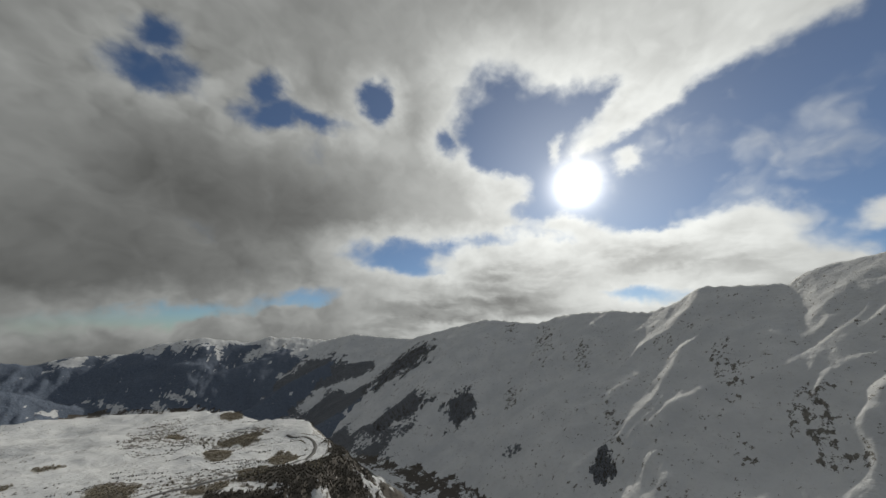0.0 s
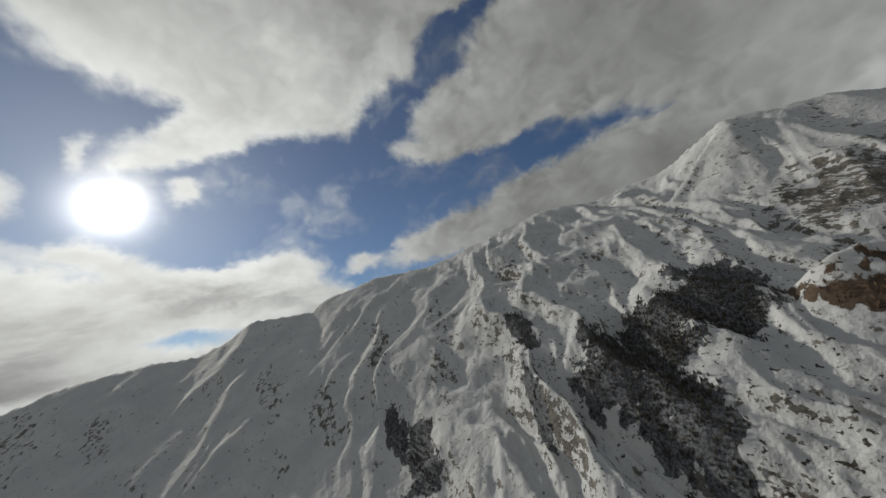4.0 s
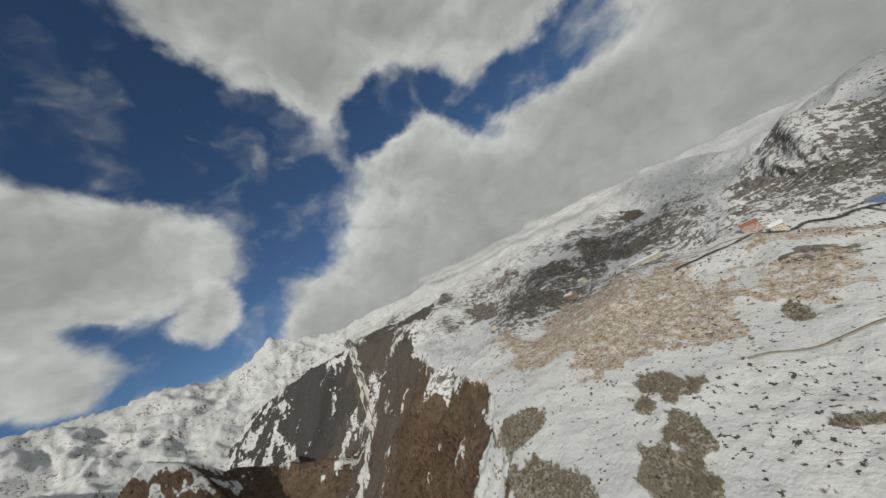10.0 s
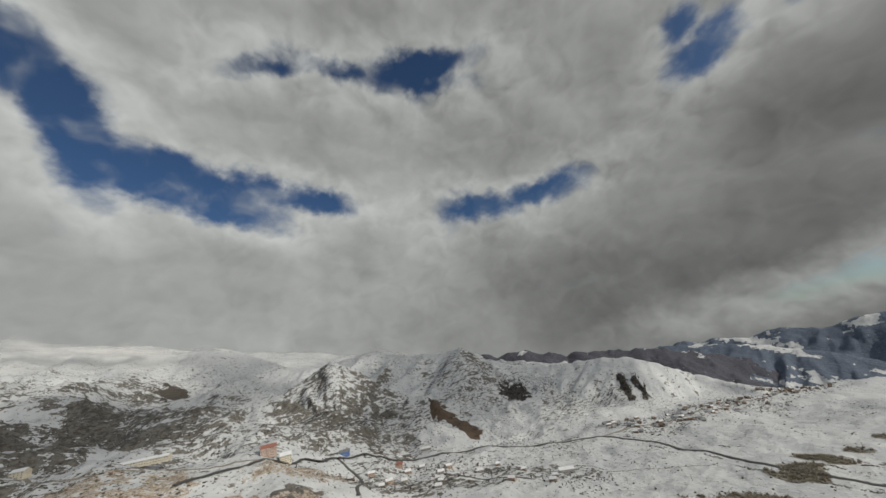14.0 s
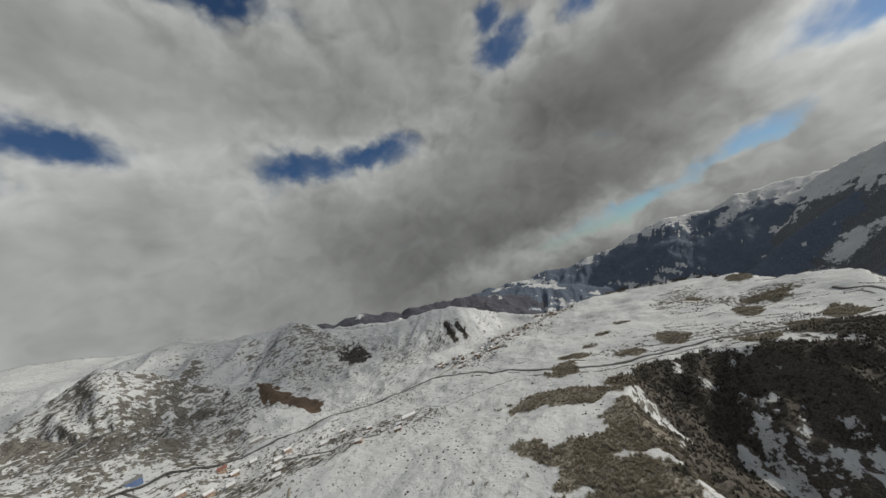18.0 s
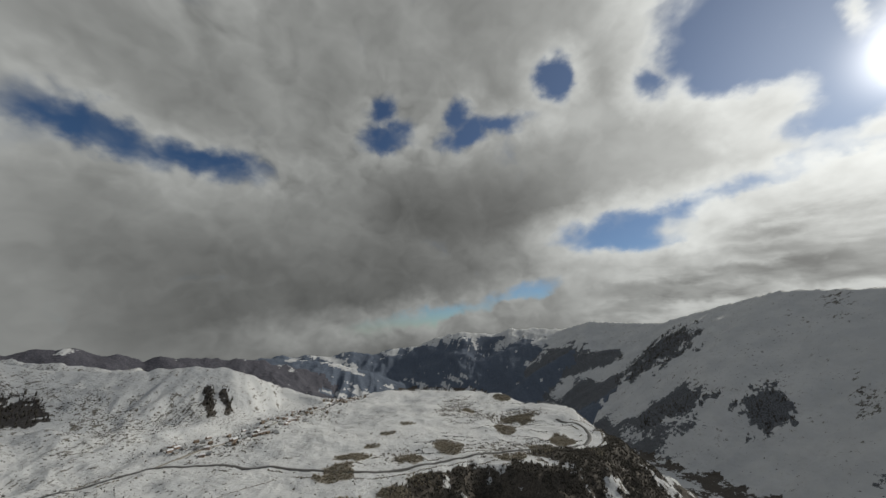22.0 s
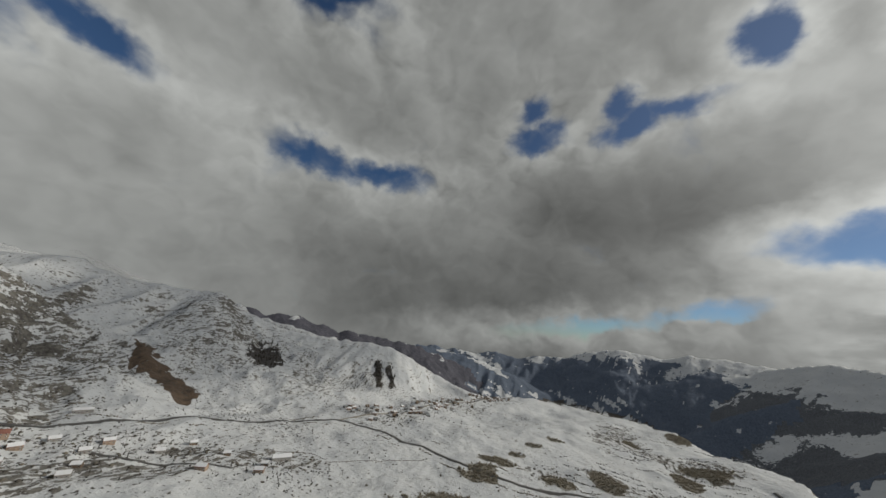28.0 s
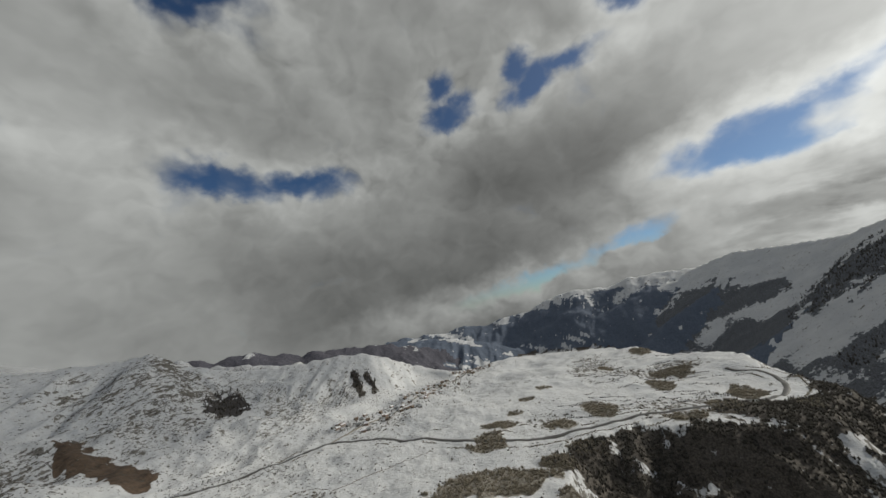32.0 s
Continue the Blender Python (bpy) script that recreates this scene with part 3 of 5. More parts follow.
cover_scrub = spread(SCRUB)
cover_grass = spread(GRASS)
# lone shrubs and stones in the snow, thicker towards the woods
specks = np.where(np.isin(gform, (0, 1)), 0.30 + 0.5 * fbm(gx, gy, 200, 3, 470), 0.05 + 0.5 * fbm(gx, gy, 260, 3, 470))
specks = np.maximum(specks, np.where(np.isin(gform, (2, 3)), 0.70 * np.clip((bearing - 108) / 14, 0, 1) * np.clip((6 - sight) / 10, 0, 1) + 0.35 * fbm(gx, gy, 320, 3, 480), 0))
specks = np.clip(specks + 0.5 * np.clip(-gx / 800, 0, 1) * np.isin(gform, (0, 7, 8)), 0, 1)
twin_rock = np.where(gform == 3, np.clip((bearing - 157) / 5, 0, 1) * np.clip((9.5 - sight) / 3, 0, 1) * np.clip((sight + 6) / 3, 0, 1) * np.clip(0.45 + 0.9 * edge_noise, 0, 1), 0)
east_rock = np.clip((-gx - 350) / 500, 0, 1) * np.isin(gform, (0, 7, 8, 9)) * np.clip(0.55 + 1.3 * fbm(gx, gy, 260, 4, 450), 0, 1) * np.clip((2300 + gx) / 700, 0.2, 1)
cover_rock = np.maximum.reduce([spread(ROCK), 1.5 * spread(BAND), 0.55 * spread(CRAGS), 0.8 * east_rock, twin_rock])
cover_rock = cover_rock * np.where(gform == 9, 0.5, np.where(gform == 8, 0.55, 1)) * np.where((gx < -300) & (bearing > -62) & (gy > 600), 0.7, 1)


def mat(name):
    m = bpy.data.materials.new(name)
    m.use_nodes = True
    return m, m.node_tree, m.node_tree.nodes["Principled BSDF"]


class Shade:
    """Short hand for wiring a material."""
    def __init__(self, tree):
        self.t = tree

    def node(self, kind, out=0, **inputs):
        n = self.t.nodes.new(kind)
        for k, v in inputs.items():
            s = n.inputs[k.replace("_", " ")]
            if hasattr(v, "is_linked"):
                self.t.links.new(v, s)
            else:
                s.default_value = v
        return n.outputs[out]

    def math(self, op, a, b=0.0, clamp=False):
        n = self.t.nodes.new("ShaderNodeMath")
        n.operation, n.use_clamp = op, clamp
        for i, v in enumerate((a, b)):
            if hasattr(v, "is_linked"):
                self.t.links.new(v, n.inputs[i])
            else:
                n.inputs[i].default_value = v
        return n.outputs[0]

    def noise(self, vec, size, detail=5.0, rough=0.55):
        return self.node("ShaderNodeTexNoise", 0, Vector=vec, Scale=1.0 / size, Detail=detail, Roughness=rough)

    def step(self, v, lo, hi):
        n = self.t.nodes.new("ShaderNodeMapRange")
        n.interpolation_type = "SMOOTHSTEP"
        self.t.links.new(v, n.inputs[0])
        n.inputs[1].default_value, n.inputs[2].default_value = lo, hi
        return n.outputs[0]

    def mix(self, fac, a, b):
        n = self.t.nodes.new("ShaderNodeMix")
        n.data_type = "RGBA"
        for s, v in ((n.inputs[0], fac), (n.inputs[6], a), (n.inputs[7], b)):
            if hasattr(v, "is_linked"):
                self.t.links.new(v, s)
            else:
                s.default_value = (*v, 1) if isinstance(v, tuple) else v
        return n.outputs[2]

    def attr(self, name, out):
        n = self.t.nodes.new("ShaderNodeAttribute")
        n.attribute_name = name
        return n.outputs[out]

    def bump(self, h, strength, distance, into):
        n = self.t.nodes.new("ShaderNodeBump")
        n.inputs["Strength"].default_value, n.inputs["Distance"].default_value = strength, distance
        self.t.links.new(h, n.inputs["Height"])
        self.t.links.new(n.outputs[0], into)


def land_material(name, wood, scale, lay=10.0, thin=0.42, low=0.21, tone=3.0):
    """Snow over rock, with woods, scrub and dry grass where the cover attributes say."""
    m, tree, b = mat(name)
    s = Shade(tree)
    where = s.node("ShaderNodeTexCoord", 3)
    fine, mid, big = s.noise(where, 2.6 * scale, 4), s.noise(where, 11.0 * scale, 6, 0.62), s.noise(where, 140.0, 4)
    grain = s.noise(where, 5.0 * scale, 3, 0.7)
    snow = s.mix(s.step(big, 0.3, 0.7), (0.48, 0.495, 0.515), (0.565, 0.575, 0.585))
    snow = s.mix(s.math("MULTIPLY", s.step(mid, 0.50, 0.75), 0.35), snow, (0.41, 0.405, 0.395))
    geo = s.t.nodes.new("ShaderNodeNewGeometry")
    up = s.node("ShaderNodeSeparateXYZ", 2, Vector=geo.outputs["Normal"])
    rock_col = s.mix(s.step(mid, 0.35, 0.65), (0.065, 0.060, 0.055), (0.17, 0.16, 0.145))
    lain = s.t.nodes.new("ShaderNodeMapping")
    lain.vector_type = "TEXTURE"
    lain.inputs["Rotation"].default_value, lain.inputs["Scale"].default_value = (0, 0, radians(lay)), (1.0, 3.8, 1.5)
    s.t.links.new(where, lain.inputs["Vector"])
    streak = s.noise(lain.outputs[0], 9.0 * scale, 5, 0.6)
    bare = s.math("ADD", s.math("MULTIPLY", s.attr("rock", 2), thin), s.math("MULTIPLY", s.math("SUBTRACT", mid, 0.5), 1.3))
    bare = s.math("ADD", bare, s.math("MULTIPLY", s.math("SUBTRACT", streak, 0.5), 1.5))
    bare = s.math("ADD", bare, s.math("MULTIPLY", s.math("SUBTRACT", 0.80, up), 0.9))
    bare = s.math("ADD", bare, s.math("MULTIPLY", s.math("SUBTRACT", fine, 0.5), 0.6))
    bare = s.math("ADD", bare, s.math("MULTIPLY", s.math("SUBTRACT", big, 0.5), 0.5))
    col = s.mix(s.step(bare, low, low + 0.12), snow, rock_col)
    grass_col = s.mix(s.step(grain, 0.35, 0.65), (0.165, 0.120, 0.080), (0.47, 0.425, 0.37))
    col = s.mix(s.step(s.math("ADD", s.attr("grass", 2), s.math("ADD", s.math("MULTIPLY", s.math("SUBTRACT", mid, 0.5), 1.8), s.math("MULTIPLY", s.math("SUBTRACT", grain, 0.5), 1.6))), 0.74, 0.98), col, grass_col)
    scrub_col = s.mix(s.step(fine, 0.38, 0.62), (0.105, 0.092, 0.072), (0.30, 0.28, 0.245))
    col = s.mix(s.step(s.math("ADD", s.attr("scrub", 2), s.math("ADD", s.math("MULTIPLY", s.math("SUBTRACT", fine, 0.5), 1.5), s.math("MULTIPLY", s.math("SUBTRACT", mid, 0.5), 1.3))), 0.42, 0.66), col, scrub_col)
    brown_col = s.mix(s.step(s.math("ADD", s.math("MULTIPLY", mid, 0.35), s.math("MULTIPLY", s.math("ADD", streak, big), 0.33)), 0.32, 0.68), (0.034, 0.026, 0.021), (0.135, 0.096, 0.068))
    col = s.mix(s.step(s.math("ADD", s.attr("brown", 2), s.math("ADD", s.math("MULTIPLY", s.math("SUBTRACT", streak, 0.5), 1.3), s.math("MULTIPLY", s.math("SUBTRACT", mid, 0.5), 1.0))), 0.36, 0.60), col, brown_col)
    wood_col = s.mix(s.step(fine, 0.36, 0.64), wood, tuple(c * tone for c in wood))
    col = s.mix(s.step(s.math("ADD", s.attr("wood", 2), s.math("MULTIPLY", s.math("SUBTRACT", mid, 0.5), 2.3)), 0.45, 0.62), col, wood_col)
    dots = s.math("ADD", s.noise(where, 7.0 * scale, 3, 0.6), s.math("MULTIPLY", s.attr("specks", 2), 0.12))
    col = s.mix(s.step(dots, 0.69, 0.74), col, (0.065, 0.058, 0.05))
    tree.links.new(col, b.inputs["Base Color"])
    b.inputs["Roughness"].default_value = 0.85
    b.inputs["Specular IOR Level"].default_value = 0.2
    h = s.math("ADD", s.math("ADD", s.math("MULTIPLY", mid, 4.0), fine), s.math("MULTIPLY", s.noise(where, 42.0 * scale, 4, 0.6), 9.0))
    s.bump(h, 0.55, 1.2 * scale, b.inputs["Normal"])
    return m


near_m = land_material("snowy_land", (0.050, 0.044, 0.038), 1.0, tone=2.1)
slope_m = land_material("snowy_slope", (0.036, 0.033, 0.033), 1.6, tone=1.9)
# the wood of ridge_m and far_m is coloured bluish to stand for haze
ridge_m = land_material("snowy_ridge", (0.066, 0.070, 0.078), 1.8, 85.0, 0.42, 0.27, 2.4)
far_m = land_material("haze_tinted_range", (0.078, 0.096, 0.130), 3.2, tone=1.6)
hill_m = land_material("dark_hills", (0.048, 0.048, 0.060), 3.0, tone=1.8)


def sheet(name, keep, label, category, kind, material):
    """One piece of the ground sheet: the quads for which keep is true."""
    q = np.nonzero(keep)[0]
    i, j = q // STEPS_AZ, q % STEPS_AZ
    j1 = (j + 1) % STEPS_AZ
    quads = np.stack([i * STEPS_AZ + j, (i + 1) * STEPS_AZ + j, (i + 1) * STEPS_AZ + j1, i * STEPS_AZ + j1], 1)
    used, flat = np.unique(quads.ravel(), return_inverse=True)
    me = bpy.data.meshes.new(name)
    me.vertices.add(len(used))
    me.vertices.foreach_set("co", np.stack([gx[used], gy[used], gz[used]], 1).astype(np.float32).ravel())
    me.loops.add(len(flat))
    me.loops.foreach_set("vertex_index", flat.astype(np.int32))
    me.polygons.add(len(q))
    me.polygons.foreach_set("loop_start", (np.arange(len(q)) * 4).astype(np.int32))
    me.polygons.foreach_set("use_smooth", np.ones(len(q), bool))
    me.update(calc_edges=True)
    for key, values in (("wood", cover_wood), ("brown", cover_brown), ("scrub", cover_scrub), ("grass", cover_grass), ("rock", cover_rock), ("specks", specks)):
        me.attributes.new(key, "FLOAT", "POINT").data.foreach_set("value", values[used].astype(np.float32))
    me.materials.append(material)
    return tagged(new(name, me), label, category, kind=kind)


qform = gform[:(STEPS_R - 1) * STEPS_AZ]
sheet("ground", qform <= 1, "snow-covered bench of land falling into a wooded river gorge", "ground", "structure", near_m)
for forms, name, label in (((2,), "mountain", "long snow-covered mountain ridge with dark woods in its gullies"),
                           ((3,), "mountain", "steep twin-topped snowy peak with bare brown ribs"),
                           ((4,), "mountain", "low snowy spur with a bare brown wooded flank"),
                           ((5,), "mountain", "high jagged snow-covered peaks at the valley head"),
                           ((6,), "mountain", "dark rocky cliffs with snow on their ledges"),
                           ((7, 8), "mountain", "broad smooth snowfield rising under the clouds"),
                           ((9,), "mountain", "rounded snowy hill with two dark gully stripes"),):
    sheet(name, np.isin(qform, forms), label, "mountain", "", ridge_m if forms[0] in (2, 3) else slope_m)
for forms, label in (((10,), "dark wooded hills with snow on top"), ((12, 13, 14, 15), "steep dark wooded spur falling to the valley floor"), ((11,), "distant wooded mountain range with snowy tops, haze blue put into its colour")):
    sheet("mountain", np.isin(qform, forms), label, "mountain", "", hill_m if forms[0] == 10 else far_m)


# ---- roads and the river ----
def plain(name, colour, rough=0.8, size=1.0, spread=0.25, metal=0.0):
    """A worn, slightly uneven surface of one colour."""
    m, tree, b = mat(name)
    s = Shade(tree)
    where = s.node("ShaderNodeTexCoord", 3)
    n = s.math("ADD", s.math("MULTIPLY", s.noise(where, size * 0.4, 5), 0.5), s.math("MULTIPLY", s.noise(where, size * 4, 4), 0.5))
    rnd = s.node("ShaderNodeObjectInfo", 5)
    n = s.math("ADD", n, s.math("MULTIPLY", s.math("SUBTRACT", rnd, 0.5), 0.25))
    tree.links.new(s.mix(s.step(n, 0.3, 0.7), tuple(c * (1 - spread) for c in colour), tuple(min(c * (1 + spread), 0.9) for c in colour)), b.inputs["Base Color"])
    b.inputs["Roughness"].default_value, b.inputs["Metallic"].default_value = rough, metal
    s.bump(n, 0.3, 0.05 * size, b.inputs["Normal"])
    return m


asphalt_m = plain("wet_asphalt", (0.075, 0.072, 0.07), 0.6, 6.0)
track_m = plain("trodden_track", (0.22, 0.20, 0.17), 0.9, 5.0)
water_m = plain("river_water", (0.10, 0.115, 0.10), 0.25, 12.0)
gravel_m = plain("river_gravel", (0.42, 0.41, 0.39), 0.9, 7.0, 0.35)
snow_roof_m = plain("roof_snow", (0.66, 0.67, 0.69), 0.8, 3.0, 0.1)


def smooth_line(points, step):
    """Points evenly along a smooth curve through the given ones."""
    p = [Vector((*q[:2], 0)) for q in points]
    p = [p[0] * 2 - p[1], *p, p[-1] * 2 - p[-2]]
    out = []
    for a, b, c, d in zip(p, p[1:], p[2:], p[3:]):
        n = max(int((c - b).length / step), 2)
        for i in range(n):
            t = i / n
            out.append(0.5 * (2 * b + (c - a) * t + (2 * a - 5 * b + 4 * c - d) * t * t + (3 * b - a - 3 * c + d) * t ** 3))
    return out + [p[-2]]


def ribbon(name, points, width, material, label, category, lift=0.5, step=9.0, vary=0.0, thick=0.6, drape=False):
    """A strip that follows the ground, with a low raised body and sloping sides."""
    line = smooth_line(points, step)
    bm = bmesh.new()
    rows = []
    for i, p in enumerate(line):
        d = (line[min(i + 1, len(line) - 1)] - line[max(i - 1, 0)]).normalized()
        side = Vector((d.y, -d.x, 0))
        w = width * (1 + vary * noise.noise(p * 0.02))
        top = max(height(*(p + side * k * w)[:2]) for k in (-0.5, 0, 0.5)) + lift
        if drape:
            rows.append([bm.verts.new((*(p + side * w * k)[:2], height(*(p + side * w * k)[:2]) + lift + dz)) for k, dz in ((-0.5, -1.5), (-0.42, 0), (0, 0.1), (0.42, 0), (0.5, -1.5))])
            continue
        rows.append([bm.verts.new((*(p + side * w * k)[:2], top + dz)) for k, dz in ((-0.75, -thick - 1.2), (-0.5, 0), (0, 0.08), (0.5, 0), (0.75, -thick - 1.2))])
    for a, b in zip(rows, rows[1:]):
        for k in range(4):
            bm.faces.new((a[k], a[k + 1], b[k + 1], b[k]))
    me = bpy.data.meshes.new(name)
    bm.to_mesh(me)
    bm.free()
    me.materials.append(material)
    for f in me.polygons:
        f.use_smooth = True
    return tagged(new(name, me), label, category, kind="structure")


MAIN_ROAD = [(-655, -110), (-735, 40), (-792, 150), (-806, 264), (-797, 429), (-757, 611), (-665, 800), (-547, 833), (-390, 812), (-264, 778), (-155, 768), (45, 850), (225, 882), (330, 935), (410, 1039), (438, 1150), (400, 1270)]
ribbon("road", MAIN_ROAD, 9.0, asphalt_m, "dark wet asphalt road winding over the snowy bench", "road")
ribbon("track", [(-372, -70), (-390, -3), (-414, 54), (-442, 120), (-481, 216), (-540, 270)], 4.0, track_m, "muddy farm track through the snow", "track", 0.25)
ribbon("track", [(-792, 152), (-720, 175), (-670, 165), (-630, 145), (-600, 140)], 5.0, asphalt_m, "narrow lane to the hamlet", "track", 0.3)
ribbon("track", [(-690, 335), (-630, 370), (-580, 415), (-530, 450)], 5.0, asphalt_m, "narrow lane among the houses", "track", 0.3)
ribbon("track", [(-640, 822), (-610, 900), (-590, 1000), (-585, 1150), (-600, 1430), (-545, 1740), (-500, 1950)], 6.0, track_m, "village street through the snow", "track", 0.3)
ribbon("track", [(-860, -330), (-800, -290), (-770, -220), (-740, -110), (-720, 10)], 5.0, track_m, "muddy lane past the hotels", "track", 0.3)

bed = [Vector(p) for p in RIVER]
for reach in (bed[:8], bed[9:14]):
    ribbon("river_bed", [(p.x, p.y) for p in reach], 44.0, gravel_m, "pale snowy gravel bed of a mountain river", "river bed", 1.0, 12.0, 0.7, 0.5, True)
for k, (amp, wide, phase, reach) in enumerate(((13, 7.0, 0.3, bed[:8]), (19, 4.5, 2.1, bed[:8]), (15, 9.0, 1.0, bed[9:14]))):
    ribbon("water", [(p.x + amp * math.sin(i * 2.3 + phase), p.y + amp * math.cos(i * 1.7 + phase)) for i, p in enumerate(reach)], wide, water_m, "grey-green braided channel of the river", "water", 1.6 + 0.1 * k, 9.0, 0.6, 0.4, True)


# ---- helpers for things ----
def part(name, bm, material, parent=None, label=""):
    me = bpy.data.meshes.new(name)
    bm.to_mesh(me)
    bm.free()
    me.materials.append(material)
    ob = new(name, me)
    if parent is not None:
        ob.parent = parent
    if label:
        ob["label"] = label
    return ob


def box(bm, x0, y0, z0, x1, y1, z1):
    v = [bm.verts.new(p) for p in ((x0, y0, z0), (x1, y0, z0), (x1, y1, z0), (x0, y1, z0), (x0, y0, z1), (x1, y0, z1), (x1, y1, z1), (x0, y1, z1))]
    for f in ((3, 2, 1, 0), (4, 5, 6, 7), (0, 1, 5, 4), (1, 2, 6, 5), (2, 3, 7, 6), (3, 0, 4, 7)):
        bm.faces.new([v[i] for i in f])
    return v


def gable(bm, x0, y0, z0, x1, y1, rise, thick):
    """A pitched roof slab with its ridge along x and an open underside lip."""
    ym = (y0 + y1) / 2
    low = [(x0, y0, z0), (x0, ym, z0 + rise), (x0, y1, z0), (x1, y0, z0), (x1, ym, z0 + rise), (x1, y1, z0)]
    v = [bm.verts.new(p) for p in low] + [bm.verts.new((x, y, z + thick)) for x, y, z in low]
    for f in ((0, 3, 4, 1), (1, 4, 5, 2), (6, 7, 10, 9), (7, 8, 11, 10), (0, 6, 9, 3), (2, 5, 11, 8), (0, 1, 7, 6), (1, 2, 8, 7), (3, 9, 10, 4), (4, 10, 11, 5)):
        bm.faces.new([v[i] for i in f])


def walls(bm, w, d, h, rise):
    """A house body with its two gable ends."""
    x, y = w / 2, d / 2
    v = [bm.verts.new(p) for p in ((-x, -y, -2), (x, -y, -2), (x, y, -2), (-x, y, -2), (-x, -y, h), (x, -y, h), (x, y, h), (-x, y, h), (-x, 0, h + rise), (x, 0, h + rise))]
    for f in ((0, 1, 5, 4), (2, 3, 7, 6), (1, 2, 6, 9, 5), (3, 0, 4, 8, 7), (4, 5, 9, 8), (6, 7, 8, 9)):
        bm.faces.new([v[i] for i in f])


brick_wall_m = plain("brown_render", (0.27, 0.20, 0.15), 0.85, 2.0)
pink_wall_m = plain("pinkish_render", (0.42, 0.31, 0.26), 0.85, 2.0)
cream_wall_m = plain("cream_render", (0.55, 0.50, 0.40), 0.85, 2.0)
stone_wall_m = plain("grey_stone", (0.26, 0.25, 0.24), 0.9, 1.2)
wood_wall_m = plain("dark_timber", (0.14, 0.10, 0.07), 0.8, 1.5)
blue_m = plain("faded_blue_sheet", (0.10, 0.16, 0.32), 0.5, 3.0, 0.2, 0.2)
red_m = plain("rusty_red_sheet", (0.23, 0.10, 0.075), 0.6, 2.0)
tin_m = plain("weathered_tin", (0.30, 0.31, 0.32), 0.45, 2.0, 0.25, 0.5)
pane_m = plain("dark_glass", (0.03, 0.035, 0.045), 0.12, 1.0)
frame_m = plain("white_frames", (0.70, 0.70, 0.68), 0.6, 1.0, 0.1)


def house(name, w, d, h, rise, wall_m, roof_m, label, category, storeys=1, bays=3, chimney=True, snow=True):
    """A pitched-roof building with its ridge along x: walls, roof, snow on it, chimney, door, windows with panes."""
    base = tagged(new(name), label, category)
    bm = bmesh.new()
    walls(bm, w, d, h, rise)
    part("wall", bm, wall_m, base)
    bm = bmesh.new()
    gable(bm, -w / 2 - 0.6, -d / 2 - 0.6, h - 0.35, w / 2 + 0.6, d / 2 + 0.6, rise + 0.35, 0.22)
    roof = part("roof", bm, roof_m, base)
    if snow:
        bm = bmesh.new()
        gable(bm, -w / 2 - 0.35, -d / 2 - 0.3, h + 0.02, w / 2 + 0.45, d / 2 + 0.1, rise + 0.12, 0.3)
        part("snow", bm, snow_roof_m, roof, "thick snow lying on the roof")
    if chimney:
        bm = bmesh.new()
        box(bm, w * 0.2, d * 0.05, h + rise * 0.3, w * 0.2 + 0.9, d * 0.05 + 0.9, h + rise + 1.2)
        box(bm, w * 0.2 - 0.1, d * 0.05 - 0.1, h + rise + 1.2, w * 0.2 + 1.0, d * 0.05 + 1.0, h + rise + 1.4)
        part("chimney", bm, stone_wall_m, roof)
    bm = bmesh.new()
    box(bm, -0.6, -d / 2 - 0.08, 0.0, 0.6, -d / 2 + 0.05, 2.1)
    part("door", bm, wood_wall_m, base)
    tall = h / storeys
    for side in (-1, 1):
        for f in range(storeys):
            for k in range(bays):
                x = (k + 0.5) / bays * w - w / 2
                if side < 0 and f == 0 and abs(x) < 1.4:
                    continue
                z = f * tall + tall * 0.35
                y = side * d / 2
                bm = bmesh.new()
                for a in ((x - 0.75, z - 0.1, x + 0.75, z), (x - 0.75, z + 1.4, x + 0.75, z + 1.5), (x - 0.75, z, x - 0.65, z + 1.4), (x + 0.65, z, x + 0.75, z + 1.4)):
                    box(bm, a[0], y - 0.09, a[1], a[2], y + 0.09, a[3])
                win = part("window", bm, frame_m, base)
                bm = bmesh.new()
                box(bm, x - 0.65, y - 0.05, z, x + 0.65, y + 0.05, z + 1.4)
                part("pane", bm, pane_m, win)
    return base


def ground_pose(x, y, turn=0.0, sink=0.0):
    return pose(x, y, height(x, y) - sink, 0, 0, turn)


# ---- the hotels and huts on the upper bench ----
def put(thing, x, y, turn, sink=0.0):
    thing.matrix_basis = ground_pose(x, y, turn, sink)
    return thing


put(house("hotel", 26, 15, 15, 5, pink_wall_m, red_m, "four-storey pinkish rendered hotel with a rust-red roof on the snowy slope", "hotel", 4, 7, True, False), -747, 18, 84)
put(house("hotel", 20, 15, 14, 5, cream_wall_m, tin_m, "tall cream hotel wing under a thick white snowy roof", "hotel", 4, 5, True, True), -742, 46, 84)
put(house("hotel", 96, 13, 7, 3, cream_wall_m, tin_m, "long low row of hotel rooms with a snowy roof", "hotel", 2, 24, False, True), -818, -181, 74)
put(house("hotel", 30, 17, 13, 5, brick_wall_m, wood_wall_m, "brown four-storey guest house beside the lane", "guest house", 4, 7, True, True), -765, -347, 66)
put(house("guest_house", 20, 14, 10, 4, cream_wall_m, tin_m, "yellowish guest house standing alone in the snow", "guest house", 3, 4), -850, -330, 70)
put(house("guest_house", 24, 14, 9, 5, stone_wall_m, wood_wall_m, "grey guest house with a dark steep roof", "guest house", 3, 5), -800, -412, 60)
